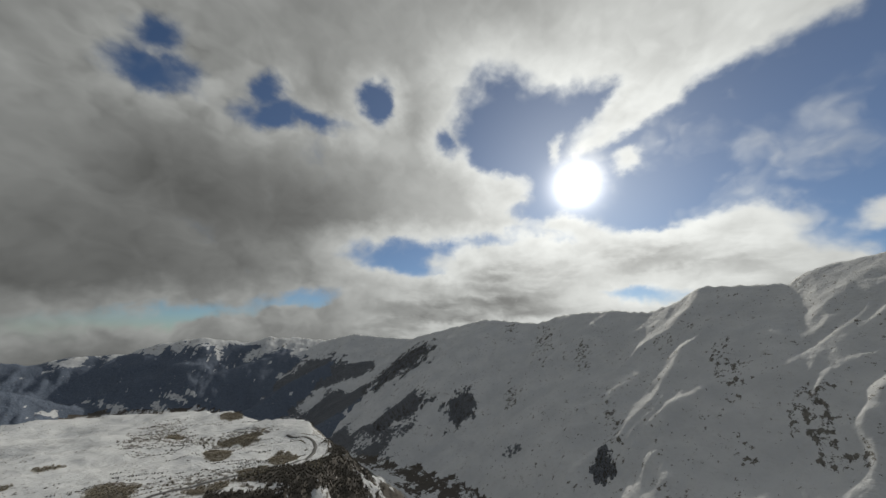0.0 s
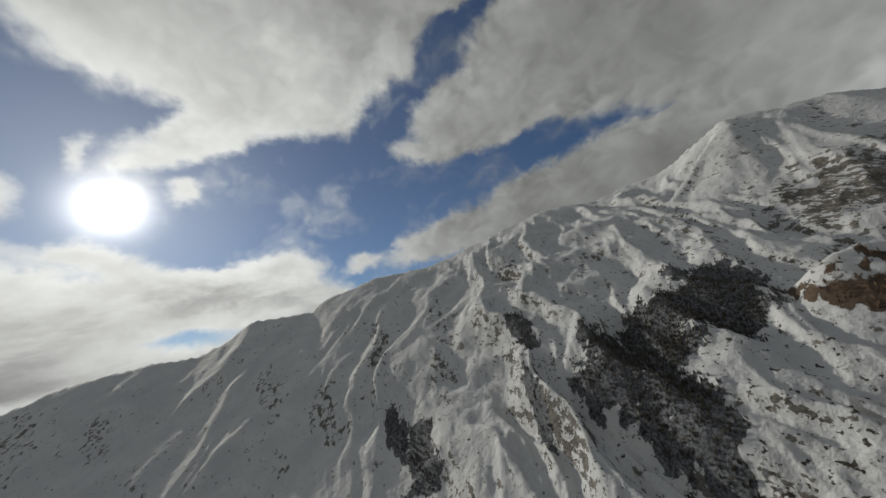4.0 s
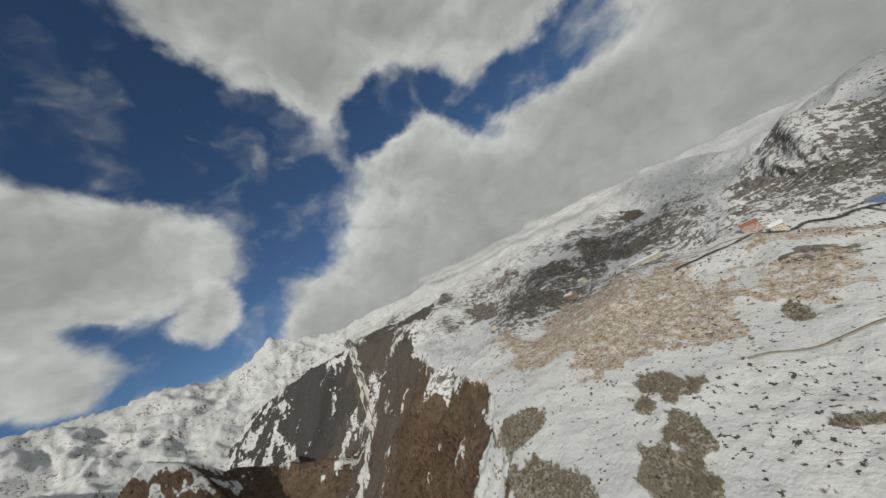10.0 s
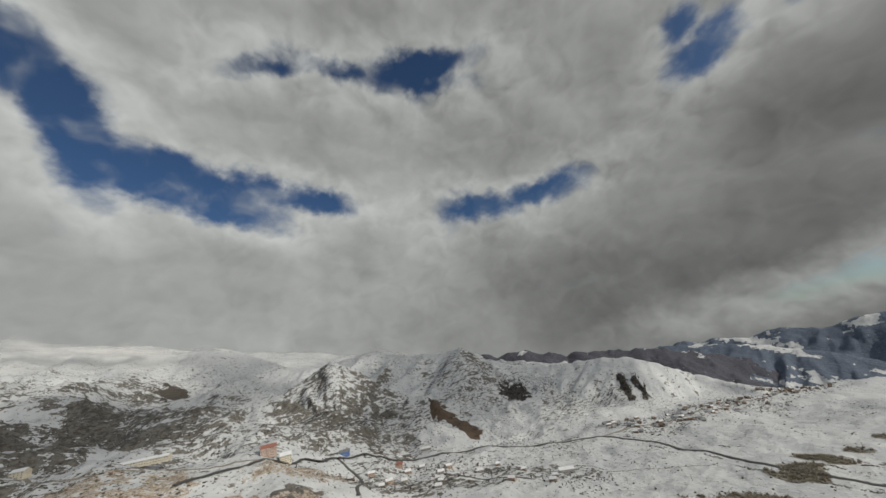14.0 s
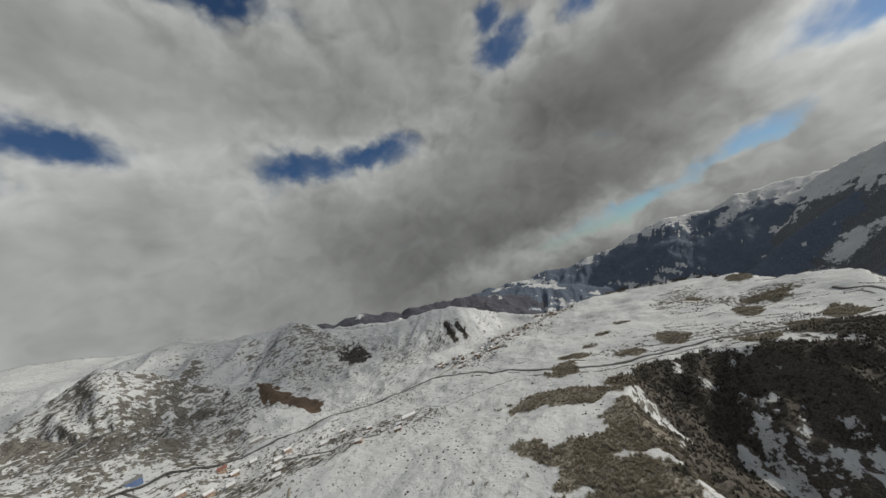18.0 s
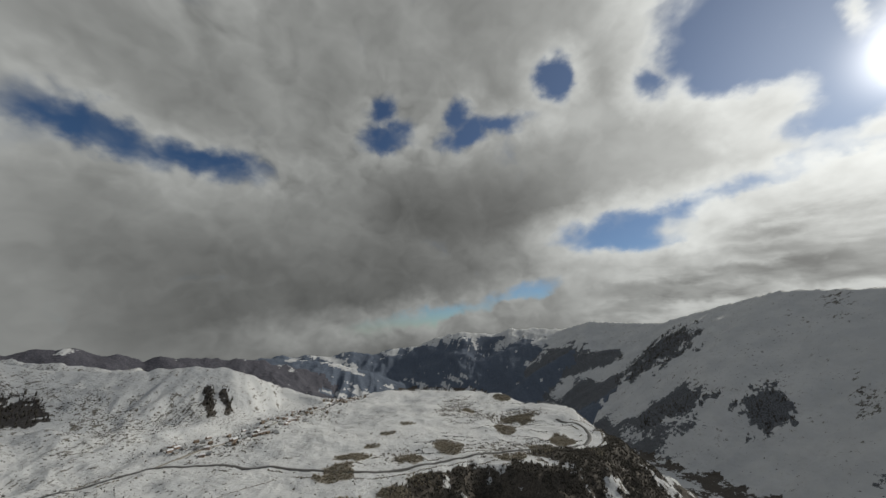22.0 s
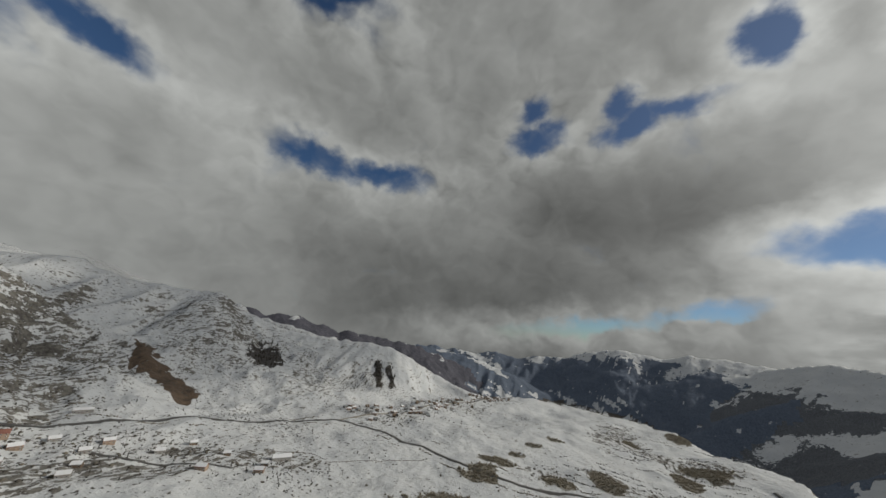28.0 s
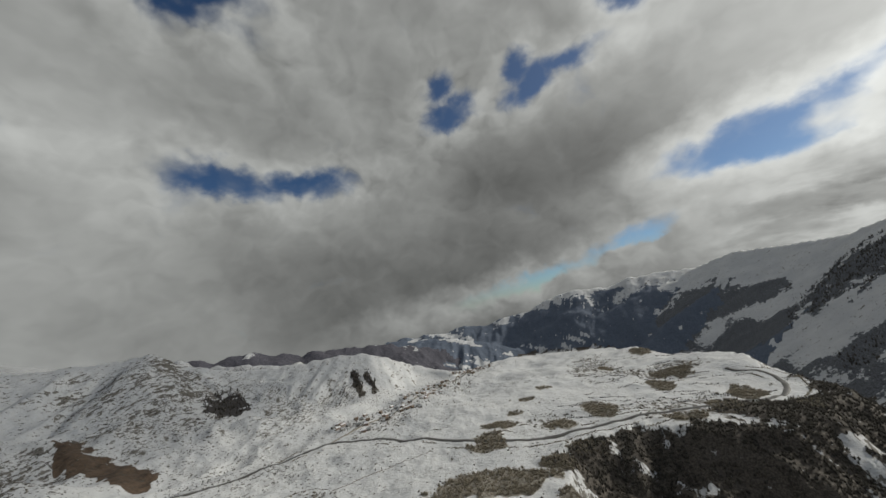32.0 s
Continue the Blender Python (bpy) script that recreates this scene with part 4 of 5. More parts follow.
put(house("barn", 22, 13, 8, 4, blue_m, tin_m, "blue sheet-metal barn with a grey roof beside the road", "barn", 1, 4, False, False), -812, 172, 78)
put(house("barn", 26, 12, 6, 3, stone_wall_m, wood_wall_m, "long grey stone barn in the snow", "barn", 1, 5, False, True), -858, 392, 65)
put(house("barn", 30, 12, 6, 4, stone_wall_m, tin_m, "ruined grey stone farm building with snow on its roof", "barn", 1, 5, False, True), -517, 531, 52)
put(house("house", 16, 11, 6, 4, cream_wall_m, red_m, "cream house with an orange-red roof on a stony slope", "house", 2, 3, True, False), -634, -509, 40)
put(house("house", 14, 10, 6, 4, brick_wall_m, red_m, "small house with a bright rusty red roof", "house", 2, 3, True, False), -749, 272, 70)

# the hamlet under the road
HAMLET = [(-687, 255, 70), (-705, 155, 55), (-680, 221, 80), (-676, 333, 66), (-640, 313, 48), (-726, 281, 75), (-653, 416, 60), (-662, 471, 64), (-542, 411, 30), (-608, 290, 58), (-666, 201, 66), (-717, 199, 72), (-751, 326, 74), (-515, 496, 40), (-495, 469, 35), (-523, 529, 44), (-578, 474, 50), (-714, 375, 70)]
cottage_kinds = [(13, 9, 4.5, 3.4, stone_wall_m, wood_wall_m, "grey stone cottage with snow on a dark roof"), (11, 8, 4.2, 3.0, wood_wall_m, tin_m, "dark timber cottage with a snowy tin roof"),
                 (14, 9, 5.0, 3.6, brick_wall_m, red_m, "brown cottage with a rusty red roof under snow")]
made = {}
for i, (x, y, turn) in enumerate(HAMLET):
    k = i % 3
    if k not in made:
        made[k] = put(house("cottage", *cottage_kinds[k], "house", 1 + (k == 2), 3), x, y, turn)
        tagged(made[k], group="cottages of the hamlet")
    else:
        copy_thing(made[k], ground_pose(x, y, turn))

# the village at the foot of the striped hill
rnd = random.Random(7)
VILLAGE = [(-700, 950), (-640, 905), (-600, 960), (-580, 1060), (-588, 1150), (-600, 1280), (-602, 1430), (-580, 1600), (-548, 1740), (-520, 2000), (-480, 2300)]
street = smooth_line(VILLAGE, 26.0)
village_kinds = [(11, 8, 4.5, 3, stone_wall_m, tin_m, "grey village house with a bare tin roof"), (10, 8, 4.5, 3, wood_wall_m, wood_wall_m, "dark timber village house with a dark roof"),
                 (12, 8, 5, 3, brick_wall_m, red_m, "brown village house with a rusty roof and snow")]
first = {}
for i, p in enumerate(street):
    for k in range(3):
        x, y = p.x + rnd.gauss(0, 42) * (1.3 if p.y < 1100 else 0.9), p.y + rnd.uniform(-26, 26)
        turn, kind = rnd.uniform(20, 80), rnd.randrange(3)
        if kind not in first:
            first[kind] = tagged(put(house("village_house", *village_kinds[kind], "house", 2, 3, True, kind == 2), x, y, turn), group="houses of the village")
        else:
            copy_thing(first[kind], ground_pose(x, y, turn))

# poles
def utility_pole():
    base = tagged(new("utility_pole"), "tall grey wooden utility pole standing in the snow", "pole", "utility poles")
    bm = bmesh.new()
    bmesh.ops.create_cone(bm, cap_ends=True, segments=8, radius1=0.22, radius2=0.13, depth=11, matrix=Matrix.Translation((0, 0, 4.5)))
    part("pole", bm, wood_wall_m, base)
    bm = bmesh.new()
    box(bm, -1.3, -0.1, 9.2, 1.3, 0.1, 9.4)
    arm = part("crossarm", bm, wood_wall_m, base)
    for x in (-1.1, 0.0, 1.1):
        bm = bmesh.new()
        bmesh.ops.create_cone(bm, cap_ends=True, segments=6, radius1=0.10, radius2=0.06, depth=0.3, matrix=Matrix.Translation((x, 0, 9.55)))
        part("insulator", bm, frame_m, arm, "white insulator")
    return base


pole = None
for x, y in ((-578, -57), (-560, 20), (-540, 100), (-469, 567), (-492, 652), (-412, 565), (-481, 775), (-705, 393), (272, 974), (-189, 961), (322, 1047), (-133, 1655), (-60, 900), (60, 960), (180, 1020), (-340, 640)):
    if pole is None:
        pole = put(utility_pole(), x, y, 30)
    else:
        copy_thing(pole, ground_pose(x, y, 30 + (x * 7) % 50))


def fence(corners, label):
    """Posts and two rails along a line on the ground."""
    base = tagged(new("fence"), label, "fence")
    for a, b in zip(corners, corners[1:]):
        a, b = Vector(a), Vector(b)
        n = max(int((b - a).length / 6), 1)
        for i in range(n):
            p, q = a.lerp(b, i / n), a.lerp(b, (i + 1) / n)
            zp, zq = height(*p), height(*q)
            bm = bmesh.new()
            box(bm, p.x - 0.16, p.y - 0.16, zp - 0.5, p.x + 0.16, p.y + 0.16, zp + 1.7)
            part("post", bm, wood_wall_m, base)
            for up in (0.7, 1.35):
                bm = bmesh.new()
                v = [bm.verts.new(t) for t in ((p.x, p.y, zp + up), (q.x, q.y, zq + up), (q.x, q.y, zq + up + 0.22), (p.x, p.y, zp + up + 0.22),
                                               (p.x + 0.12, p.y, zp + up), (q.x + 0.12, q.y, zq + up), (q.x + 0.12, q.y, zq + up + 0.22), (p.x + 0.12, p.y, zp + up + 0.22))]
                for f in ((0, 1, 2, 3), (7, 6, 5, 4), (3, 2, 6, 7), (1, 0, 4, 5)):
                    bm.faces.new([v[k] for k in f])
                part("rail", bm, wood_wall_m, base)
    return base


fence([(-388, 62), (-420, 50), (-428, 72), (-398, 86), (-388, 62)], "weathered wooden fence round a small snowy pen")
fence([(-420, 190), (-380, 215), (-360, 190)], "weathered wooden fence beside a shrub patch")
fence([(-470, 590), (-440, 640), (-400, 690), (-350, 740)], "weathered wooden field fence in deep snow")
fence([(-560, 560), (-520, 600), (-480, 600)], "weathered wooden fence beside the ruined farm")


# ---- shrubs, trees and stones ----
def twiggy(name, dark, light):
    m, tree, b = mat(name)
    s = Shade(tree)
    n = s.t.nodes.new("ShaderNodeNewGeometry")
    tree.links.new(s.mix(n.outputs["Random Per Island"], dark, light), b.inputs["Base Color"])
    b.inputs["Roughness"].default_value = 0.9
    return m


twig_m = twiggy("bare_twigs", (0.13, 0.112, 0.083), (0.31, 0.275, 0.21))
branch_m = twiggy("brown_branches", (0.06, 0.04, 0.027), (0.19, 0.12, 0.07))
dark_tree_m = twiggy("dark_trees", (0.034, 0.033, 0.029), (0.105, 0.094, 0.078))
stone_m = twiggy("dark_stones", (0.05, 0.045, 0.04), (0.17, 0.15, 0.12))


def spiky(seed, twigs, reach, tall, width):
    """A leafless bush: slim three-sided twigs fanning out of one foot."""
    r = random.Random(seed)
    vs, fs = [], []
    for _ in range(twigs):
        a, lean = r.uniform(0, 6.28), r.uniform(0.05, 1.0)
        tip = Vector((math.cos(a) * lean * reach, math.sin(a) * lean * reach, tall * (1.05 - 0.45 * lean * lean) * r.uniform(0.7, 1.1)))
        foot = Vector((math.cos(a) * 0.35 * reach * lean, math.sin(a) * 0.35 * reach * lean, -0.4))
        n = len(vs)
        for q in range(3):
            t = 2.09 * q + a
            vs.append(foot + Vector((math.cos(t), math.sin(t), 0)) * width * 0.6)
        mid = foot.lerp(tip, 0.55)
        for q in range(3):
            t = 2.09 * q + a
            vs.append(mid + Vector((math.cos(t), math.sin(t), 0)) * width)
        vs.append(tip)
        for q in range(3):
            w = (q + 1) % 3
            fs += [(n + q, n + w, n + 3 + w), (n + q, n + 3 + w, n + 3 + q), (n + 3 + q, n + 3 + w, n + 6)]
    return np.array([tuple(v) for v in vs]), np.array(fs)


def lump(seed, tall=0.7):
    """An angular stone of eight faces."""
    r = random.Random(seed)
    vs = [(r.uniform(0.7, 1.1) * math.cos(a * 1.57), r.uniform(0.7, 1.1) * math.sin(a * 1.57), r.uniform(-0.1, 0.3)) for a in range(4)] + [(0.1, 0, tall), (0, 0, -0.5)]
    fs = [(a, (a + 1) % 4, 4) for a in range(4)] + [((a + 1) % 4, a, 5) for a in range(4)]
    return np.array(vs), np.array(fs)


def scatter(name, shapes, places, material, label, category):
    """Many small things on the ground, joined into one mesh: rows of x, y, size, turn."""
    vs, fs, n = [], [], 0
    for i, (x, y, size, turn, tall) in enumerate(places):
        v, f = shapes[i % len(shapes)]
        c, s = math.cos(turn), math.sin(turn)
        z = height(x, y)
        vs.append(np.stack([x + size * (v[:, 0] * c - v[:, 1] * s), y + size * (v[:, 0] * s + v[:, 1] * c), z + size * tall * v[:, 2]], 1))
        fs.append(f + n)
        n += len(v)
    v, f = np.concatenate(vs), np.concatenate(fs)
    me = bpy.data.meshes.new(name)
    me.vertices.add(len(v))
    me.vertices.foreach_set("co", v.astype(np.float32).ravel())
    me.loops.add(f.size)
    me.loops.foreach_set("vertex_index", f.astype(np.int32).ravel())
    me.polygons.add(len(f))
    me.polygons.foreach_set("loop_start", (np.arange(len(f)) * 3).astype(np.int32))
    me.update(calc_edges=True)
    me.materials.append(material)
    return tagged(new(name, me), label, category, kind="stuff")


def cover_at(values, x, y):
    r, a = math.hypot(x, y), math.atan2(x, y) % (2 * math.pi)
    i = int(min(max(math.log(max(r, R0) / R0) / math.log(R1 / R0) * (STEPS_R - 1), 0), STEPS_R - 1))
    return values[i * STEPS_AZ + int(a / (2 * math.pi) * STEPS_AZ) % STEPS_AZ]


def grow(rows, per, values, seed, big, limit=0.5, tall=(0.8, 1.3)):
    """Places inside the patches where the cover is at least limit; per: square metres for each."""
    r, out = random.Random(seed), []
    for px, py, across, deep in rows:
        d = math.hypot(px, py)
        ux, uy = px / d, py / d
        for _ in range(int(4 * across * deep * 1.6 / per)):
            a, b = r.uniform(-1.35, 1.35) * across, r.uniform(-1.35, 1.35) * deep
            x, y = px + a * uy + b * ux, py - a * ux + b * uy
            if cover_at(values, x, y) >= limit:
                out.append((x, y, r.uniform(*big), r.uniform(0, 6.28), r.uniform(*tall)))
    return out


bush_shapes = [spiky(s, 18, 1.0, 1.5, 0.055) for s in range(5)]
tree_shapes = [spiky(20 + s, 9, 0.55, 1.9, 0.10) for s in range(5)]
stone_shapes = [lump(s) for s in range(6)]
scatter("shrubs", bush_shapes, grow(SCRUB, 16, cover_scrub, 1, (1.6, 3.4)), twig_m, "thickets of bare grey-brown shrubs standing in the snow", "shrubs")
scatter("bare_trees", tree_shapes, grow([b for b in BROWN if math.hypot(b[0], b[1]) < 900 and b[1] < 0], 45, cover_brown, 2, (2.2, 4.2)), branch_m, "bare brown woods on the steep gorge side", "woods")
scatter("bare_trees", tree_shapes, grow([b for b in BROWN if math.hypot(b[0], b[1]) >= 900 and b[1] < 0], 190, cover_brown, 3, (3.0, 5.5)), branch_m, "brown leafless woods on the spur's flank", "woods")
scatter("dark_woods", tree_shapes, grow(WOOD_WEST, 90, cover_wood, 4, (3.0, 5.5)), dark_tree_m, "dark leafless woods in the ridge's gullies", "woods")
scatter("dark_woods", tree_shapes, grow([b for b in WOOD_SOUTH if math.hypot(b[0], b[1]) < 1200], 32, cover_wood, 5, (2.6, 5.0), 0.5, (0.45, 0.85)), dark_tree_m, "dark bare woods on the wall of the gorge", "woods")
scatter("dark_woods", tree_shapes, grow([b for b in WOOD_SOUTH if 1200 < math.hypot(b[0], b[1]) < 3300], 260, cover_wood, 6, (5.0, 8.0)), dark_tree_m, "dark patches of wood on the snowy ridge", "woods")

r_st = random.Random(11)
stones = []
for _ in range(5200):
    a, d = radians(r_st.uniform(-165, 8)), 170 * (1500 / 170) ** r_st.random()
    x, y = d * math.sin(a), d * math.cos(a)
    dens = 0.5 + 1.3 * noise.noise(Vector((x, y, 3)) * 0.012) + 0.9 * noise.noise(Vector((x, y, 9)) * 0.05)
    if dens > 0.62 and cover_at(gform, x, y) in (0, 7, 8, 9):
        stones.append((x, y, r_st.uniform(0.5, 1.5) * (1 + d / 900), r_st.uniform(0, 6.28), r_st.uniform(0.7, 1.3)))
scatter("stones", stone_shapes, stones, stone_m, "dark stones and tufts poking through the snow", "stones")
rocky = grow(ROCK, 420, cover_rock, 12, (1.5, 4.0), 0.4, (0.6, 1.1))
scatter("stones", stone_shapes, rocky, stone_m, "dark boulders strewn over the snowy slopes", "stones")
tufts = grow(GRASS, 70, cover_grass, 13, (0.8, 2.0), 0.4, (0.5, 0.9))
scatter("dry_grass", stone_shapes, tufts, twiggy("dry_grass", (0.16, 0.10, 0.055), (0.42, 0.33, 0.23)), "tussocks of dry brown grass in thin snow", "grass")


garden = []
for p in street:
    for _ in range(22):
        garden.append((p.x + rnd.gauss(0, 60), p.y + rnd.uniform(-26, 26), rnd.uniform(1.6, 3.2), rnd.uniform(0, 6.28), rnd.uniform(0.8, 1.3)))
for x, y, _ in HAMLET:
    for _ in range(7):
        garden.append((x + rnd.gauss(0, 24), y + rnd.gauss(0, 24), rnd.uniform(1.4, 2.6), rnd.uniform(0, 6.28), rnd.uniform(0.8, 1.3)))
scatter("garden_trees", bush_shapes, garden, dark_tree_m, "dark bare fruit trees between the houses", "trees")


# single bushes that stand apart
def bush(seed):
    base = tagged(new("bush"), "single bare grey-brown bush in the snow", "bush", "single bushes")
    for name, twigs, reach, tall, width in (("stem", 6, 0.5, 1.3, 0.09), ("twigs", 30, 1.05, 1.5, 0.04)):
        v, f = spiky(seed + twigs, twigs, reach, tall, width)
        me = bpy.data.meshes.new(name)
        me.from_pydata([tuple(p) for p in v], [], [tuple(q) for q in f.tolist()])
        me.materials.append(twig_m)
        new(name, me).parent = base
    return base


kinds = [bush(100 + 7 * k) for k in range(4)]
r_b = random.Random(5)
spots = [(-313, -176), (-299, -156), (-270, -127), (-251, -149), (-188, -86), (-217, -62), (-237, -48), (-196, -44), (-303, -101), (-322, -119), (-328, -432), (-250, -20), (-230, 20), (-290, 60), (-330, 110),
         (-300, 190), (-265, 250), (-350, 250), (-240, 310), (-180, 330), (-310, 330), (-330, 420), (-400, 480), (-360, 560), (-290, 700), (-180, 700), (-120, 640), (-340, -200), (-360, -250), (-300, -260), (-410, -60), (-460, 20)]
for i, (x, y) in enumerate(spots):
    m = ground_pose(x, y, r_b.uniform(0, 360)) @ Matrix.Diagonal((1, 1, 1, 1))
    size = r_b.uniform(1.8, 3.6)
    b = kinds[i] if i < 4 else copy_thing(kinds[i % 4], m)
    b.matrix_basis = m @ Matrix.Diagonal((size, size, size, 1))


# ---- an unseen cloud added towards the sun, to shade the upper snowfields ----
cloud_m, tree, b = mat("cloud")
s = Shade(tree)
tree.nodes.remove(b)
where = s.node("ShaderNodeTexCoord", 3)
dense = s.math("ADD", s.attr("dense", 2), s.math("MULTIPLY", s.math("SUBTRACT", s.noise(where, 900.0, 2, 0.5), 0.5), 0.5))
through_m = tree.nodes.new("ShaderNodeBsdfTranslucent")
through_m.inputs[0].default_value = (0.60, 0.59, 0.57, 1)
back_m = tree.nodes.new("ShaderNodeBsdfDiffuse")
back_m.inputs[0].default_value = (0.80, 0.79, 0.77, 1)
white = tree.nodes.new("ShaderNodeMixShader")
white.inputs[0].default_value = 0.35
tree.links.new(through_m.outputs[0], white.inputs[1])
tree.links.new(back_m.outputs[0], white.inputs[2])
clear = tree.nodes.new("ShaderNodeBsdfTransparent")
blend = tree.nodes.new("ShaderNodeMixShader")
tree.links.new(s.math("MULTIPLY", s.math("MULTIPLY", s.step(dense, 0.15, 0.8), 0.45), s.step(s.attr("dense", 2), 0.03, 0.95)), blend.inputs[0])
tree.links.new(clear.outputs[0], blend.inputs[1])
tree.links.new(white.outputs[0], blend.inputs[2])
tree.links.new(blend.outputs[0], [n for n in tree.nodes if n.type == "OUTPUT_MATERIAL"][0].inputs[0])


def unseen_cloud_sheet(x0, y0, x1, y1, low, deep, holes):
    """An unseen flat bank of cloud with a billowing under side and top that close at the rim, added between the sun and
    the land to shade it from x0, y0 to x1, y1.
    """
    # so far out that the camera never draws it; only its shade arrives
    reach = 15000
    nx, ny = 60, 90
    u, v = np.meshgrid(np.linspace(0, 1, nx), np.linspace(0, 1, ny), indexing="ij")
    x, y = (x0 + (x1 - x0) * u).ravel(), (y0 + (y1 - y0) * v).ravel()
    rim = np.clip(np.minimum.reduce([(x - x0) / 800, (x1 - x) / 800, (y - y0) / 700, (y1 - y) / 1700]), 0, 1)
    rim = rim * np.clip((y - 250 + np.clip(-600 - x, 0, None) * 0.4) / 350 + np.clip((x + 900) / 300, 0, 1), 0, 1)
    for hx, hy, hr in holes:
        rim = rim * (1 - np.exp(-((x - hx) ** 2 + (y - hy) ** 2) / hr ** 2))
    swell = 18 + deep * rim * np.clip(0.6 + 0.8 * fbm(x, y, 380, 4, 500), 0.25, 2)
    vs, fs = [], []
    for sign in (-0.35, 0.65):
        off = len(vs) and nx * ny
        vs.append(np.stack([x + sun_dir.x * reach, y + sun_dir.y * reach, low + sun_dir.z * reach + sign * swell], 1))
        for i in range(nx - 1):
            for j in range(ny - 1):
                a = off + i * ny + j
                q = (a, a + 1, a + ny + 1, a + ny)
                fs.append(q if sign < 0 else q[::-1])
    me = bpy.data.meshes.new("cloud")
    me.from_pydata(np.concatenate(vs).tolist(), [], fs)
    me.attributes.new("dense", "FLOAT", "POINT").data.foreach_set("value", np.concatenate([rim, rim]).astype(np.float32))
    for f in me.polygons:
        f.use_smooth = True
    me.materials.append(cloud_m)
    return tagged(new("cloud", me), "unseen thin sheet of grey cloud added towards the sun to shade the land", "cloud", kind="structure")


unseen_cloud_sheet(-2100, -700, 1250, 3500, 700, 20, ((-110, 1050, 130), (150, 1010, 120), (-600, 330, 170), (-1040, 900, 190), (-900, 1090, 150), (-780, 1200, 120), (-1080, 40, 250), (-92, 880, 150), (159, 901, 150), (412, 774, 170), (718, 826, 190), (342, 940, 130), (-456, 319, 150)))


def cloud_bank(line, wide, high, lift, label):
    """A long soft roll of cloud lying on a crest: two nested billowing shells, thin towards their rims."""
    path = smooth_line(line, 60.0)
    total = len(path)
    for shell, (grow_by, weight) in enumerate(((1.0, 0.75), (0.62, 1.0))):
        vs, fs, dense = [], [], []
        for i, p in enumerate(path):
            d = (path[min(i + 1, total - 1)] - path[max(i - 1, 0)]).normalized()
            side = Vector((d.y, -d.x, 0))
            ends = min(1.0, i / 7, (total - 1 - i) / 7)
            z = height(p.x, p.y) + lift
            for k in range(20):
                a = 2 * math.pi * k / 20
                puff = 0.75 + 0.6 * noise.noise(Vector((p.x, p.y, 60 * k)) * 0.004) + 0.35 * noise.noise(Vector((p.x, p.y, 90 * k)) * 0.012)
                q = p + side * math.cos(a) * wide * grow_by * puff * (0.3 + 0.7 * ends)
                vs.append((q.x, q.y, z + math.sin(a) * high * grow_by * puff * (0.2 + 0.8 * ends)))
                dense.append(weight * ends * (1 - abs(math.sin(a)) ** 3 * 0.8))
        for i in range(total - 1):
            for k in range(20):
                fs.append((i * 20 + k, i * 20 + (k + 1) % 20, (i + 1) * 20 + (k + 1) % 20, (i + 1) * 20 + k))
        me = bpy.data.meshes.new("cloud")
        me.from_pydata(vs, [], fs)
        me.attributes.new("dense", "FLOAT", "POINT").data.foreach_set("value", dense)
        for f in me.polygons:
            f.use_smooth = True
        me.materials.append(bank_m)
        if shell == 0:
            outer = tagged(new("cloud", me), label, "cloud", kind="structure")
        else:
            new("core", me).parent = outer


bank_m = cloud_m.copy()
bank_m.name = "low_cloud"
for n in bank_m.node_tree.nodes:
    if n.type == "MATH" and n.operation == "MULTIPLY" and abs(n.inputs[1].default_value - 0.45) < 1e-4:
        n.inputs[1].default_value = 0.24
for n in bank_m.node_tree.nodes:
    if n.type == "BSDF_TRANSLUCENT":
        n.inputs[0].default_value = (0.9, 0.89, 0.88, 1)
    elif n.type == "BSDF_DIFFUSE":
        n.inputs[0].default_value = (0.9, 0.89, 0.88, 1)
    elif n.type == "MIX_SHADER" and not n.inputs[0].is_linked:
        n.inputs[0].default_value = 0.6
cloud_bank([polar(a, r) for a, r in ((-136, 3450), (-128, 3150), (-118, 2850), (-108, 2650), (-98, 2520), (-90, 2420))], 300, 70, 30, "low soft cloud clinging to the crest of the snowfield")
cloud_bank([polar(a, r) for a, r in ((-76, 2330), (-70, 2320), (-64, 2360), (-58, 2420))], 180, 55, 35, "low cloud veiling a rounded snowy top")


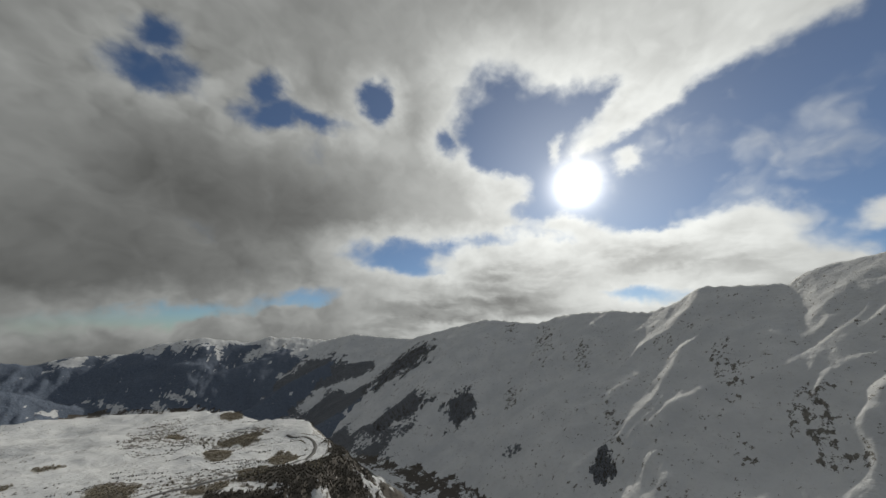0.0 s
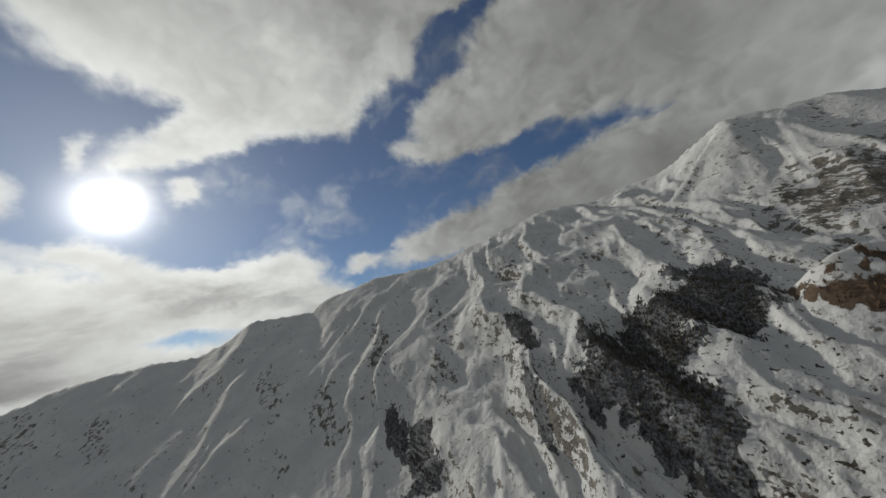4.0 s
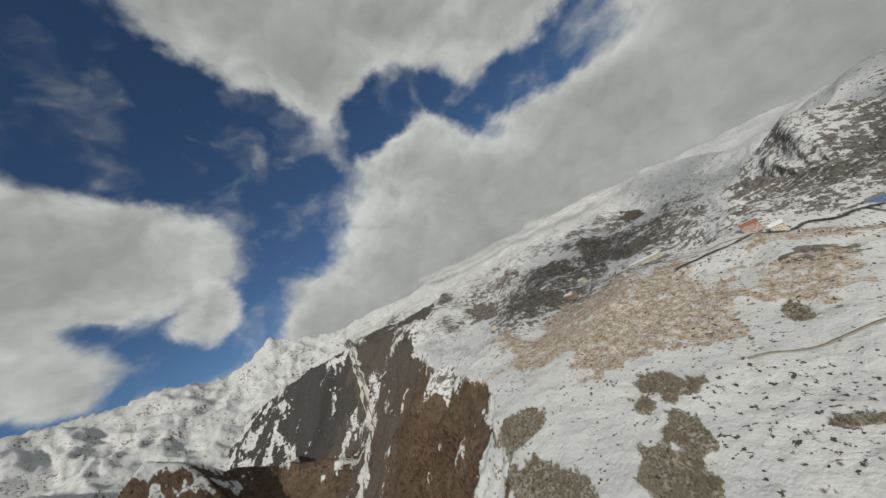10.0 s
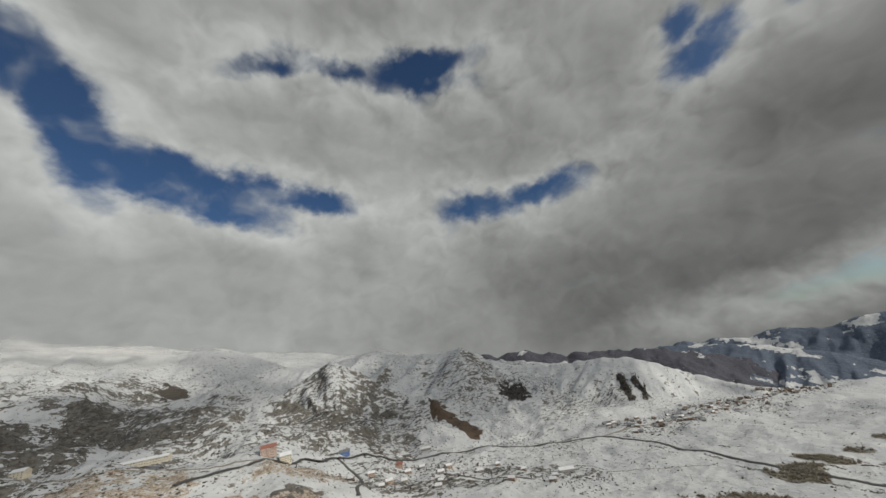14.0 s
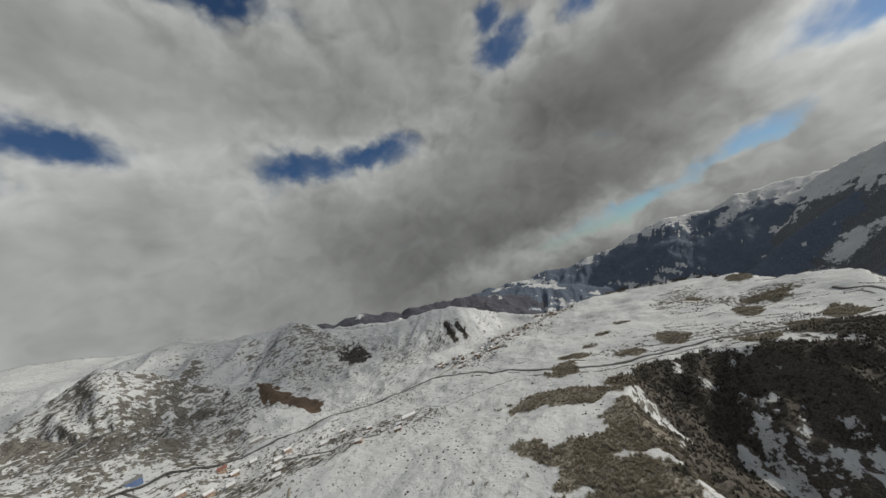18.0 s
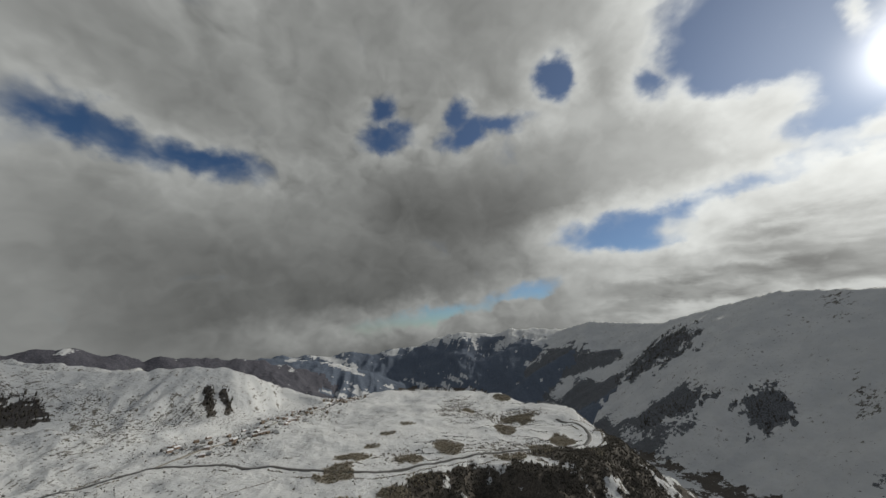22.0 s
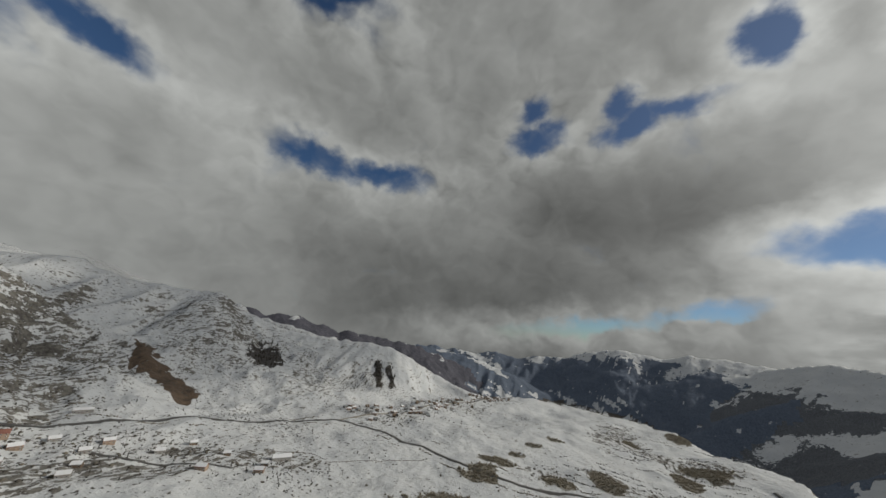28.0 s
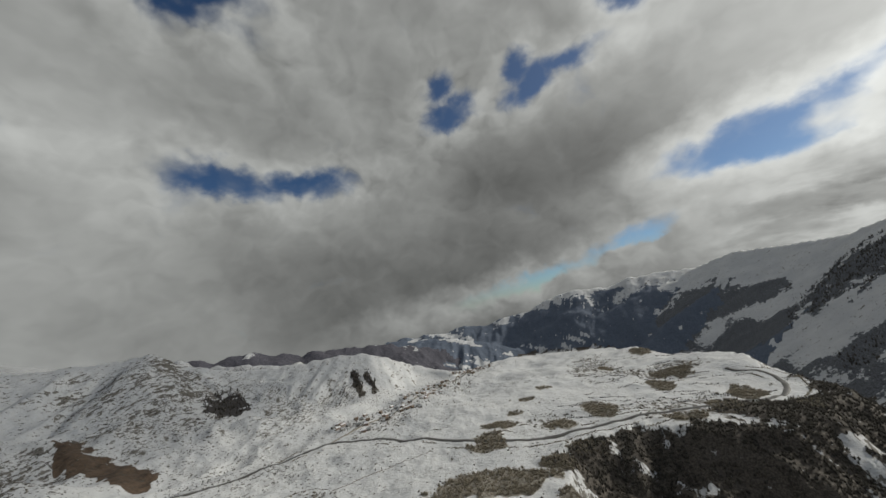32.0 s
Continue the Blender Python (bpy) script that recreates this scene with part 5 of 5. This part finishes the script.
# hedges and tumbled field walls that run beside the road
r_h = random.Random(31)
hedge = []
road_line = smooth_line(MAIN_ROAD, 4.0)
for off, first, last, gap in ((34, 330, 640, 0.25), (-26, 380, 600, 0.4), (62, 420, 640, 0.45), (-58, 300, 520, 0.5), (95, 400, 620, 0.55), (-95, 330, 500, 0.6), (130, 430, 600, 0.6), (24, 120, 330, 0.6), (-22, 40, 300, 0.6), (52, 60, 300, 0.7), (-60, 60, 280, 0.72)):
    for i in range(first, min(last, len(road_line) - 1)):
        p, d = road_line[i], (road_line[i + 1] - road_line[i]).normalized()
        if noise.noise(p * 0.018 + Vector((0, 0, off))) * 0.8 + 0.5 < gap + 0.12:
            continue
        side = off + 9 * noise.noise(p * 0.01 + Vector((off, 0, 0)))
        for _ in range(3):
            x, y = p.x + d.y * side + r_h.uniform(-2.5, 2.5), p.y - d.x * side + r_h.uniform(-2.5, 2.5)
            hedge.append((x, y, r_h.uniform(0.9, 2.2), r_h.uniform(0, 6.28), r_h.uniform(0.6, 1.2)))
scatter("hedges", bush_shapes, hedge, twig_m, "bare grey-brown hedges along snowy fields and the road", "hedge")
r_w = random.Random(32)
scatter("field_stones", stone_shapes, [(x + r_w.uniform(-2, 2), y + r_w.uniform(-2, 2), r_w.uniform(0.5, 1.5), r_w.uniform(0, 6.28), 0.8) for x, y, *_ in hedge[::2]], stone_m, "dark tumbled field stones beside the hedges", "stones")

# banks between the terraced fields at the lip of the plateau, grown over with scrub, and bushes about the farms
r_t = random.Random(41)
banks = []
for _ in range(95):
    x, y = r_t.uniform(-190, 400), 860 * (2050 / 860) ** r_t.random()
    if x < -160 + 0.1 * y or x > 120 + 0.26 * y:
        continue
    lean, length = r_t.uniform(-0.35, 0.25), r_t.uniform(25, 95)
    for i in range(int(length / 2.2)):
        d = i * 2.2 - length / 2
        px, py = x + d, y + d * lean + 7 * noise.noise(Vector((x + d, y, 5)) * 0.03)
        if noise.noise(Vector((px, py, 1)) * 0.05) > -0.25:
            banks.append((px + r_t.uniform(-2, 2), py + r_t.uniform(-2.5, 2.5), r_t.uniform(1.2, 2.8), r_t.uniform(0, 6.28), r_t.uniform(0.5, 1.0)))
scatter("bank_scrub", tree_shapes, banks, dark_tree_m, "dark scrub along the banks of terraced snowy fields", "scrub")
farm = []
for _ in range(1500):
    x, y = r_t.uniform(-960, -420), r_t.uniform(60, 720)
    if noise.noise(Vector((x, y, 2)) * 0.009) + 0.7 * noise.noise(Vector((x, y, 6)) * 0.035) > 0.12:
        farm.append((x, y, r_t.uniform(1.1, 2.6), r_t.uniform(0, 6.28), r_t.uniform(0.7, 1.3)))
scatter("farm_bushes", tree_shapes, farm, dark_tree_m, "dark bare bushes and small trees about the farms", "bushes")
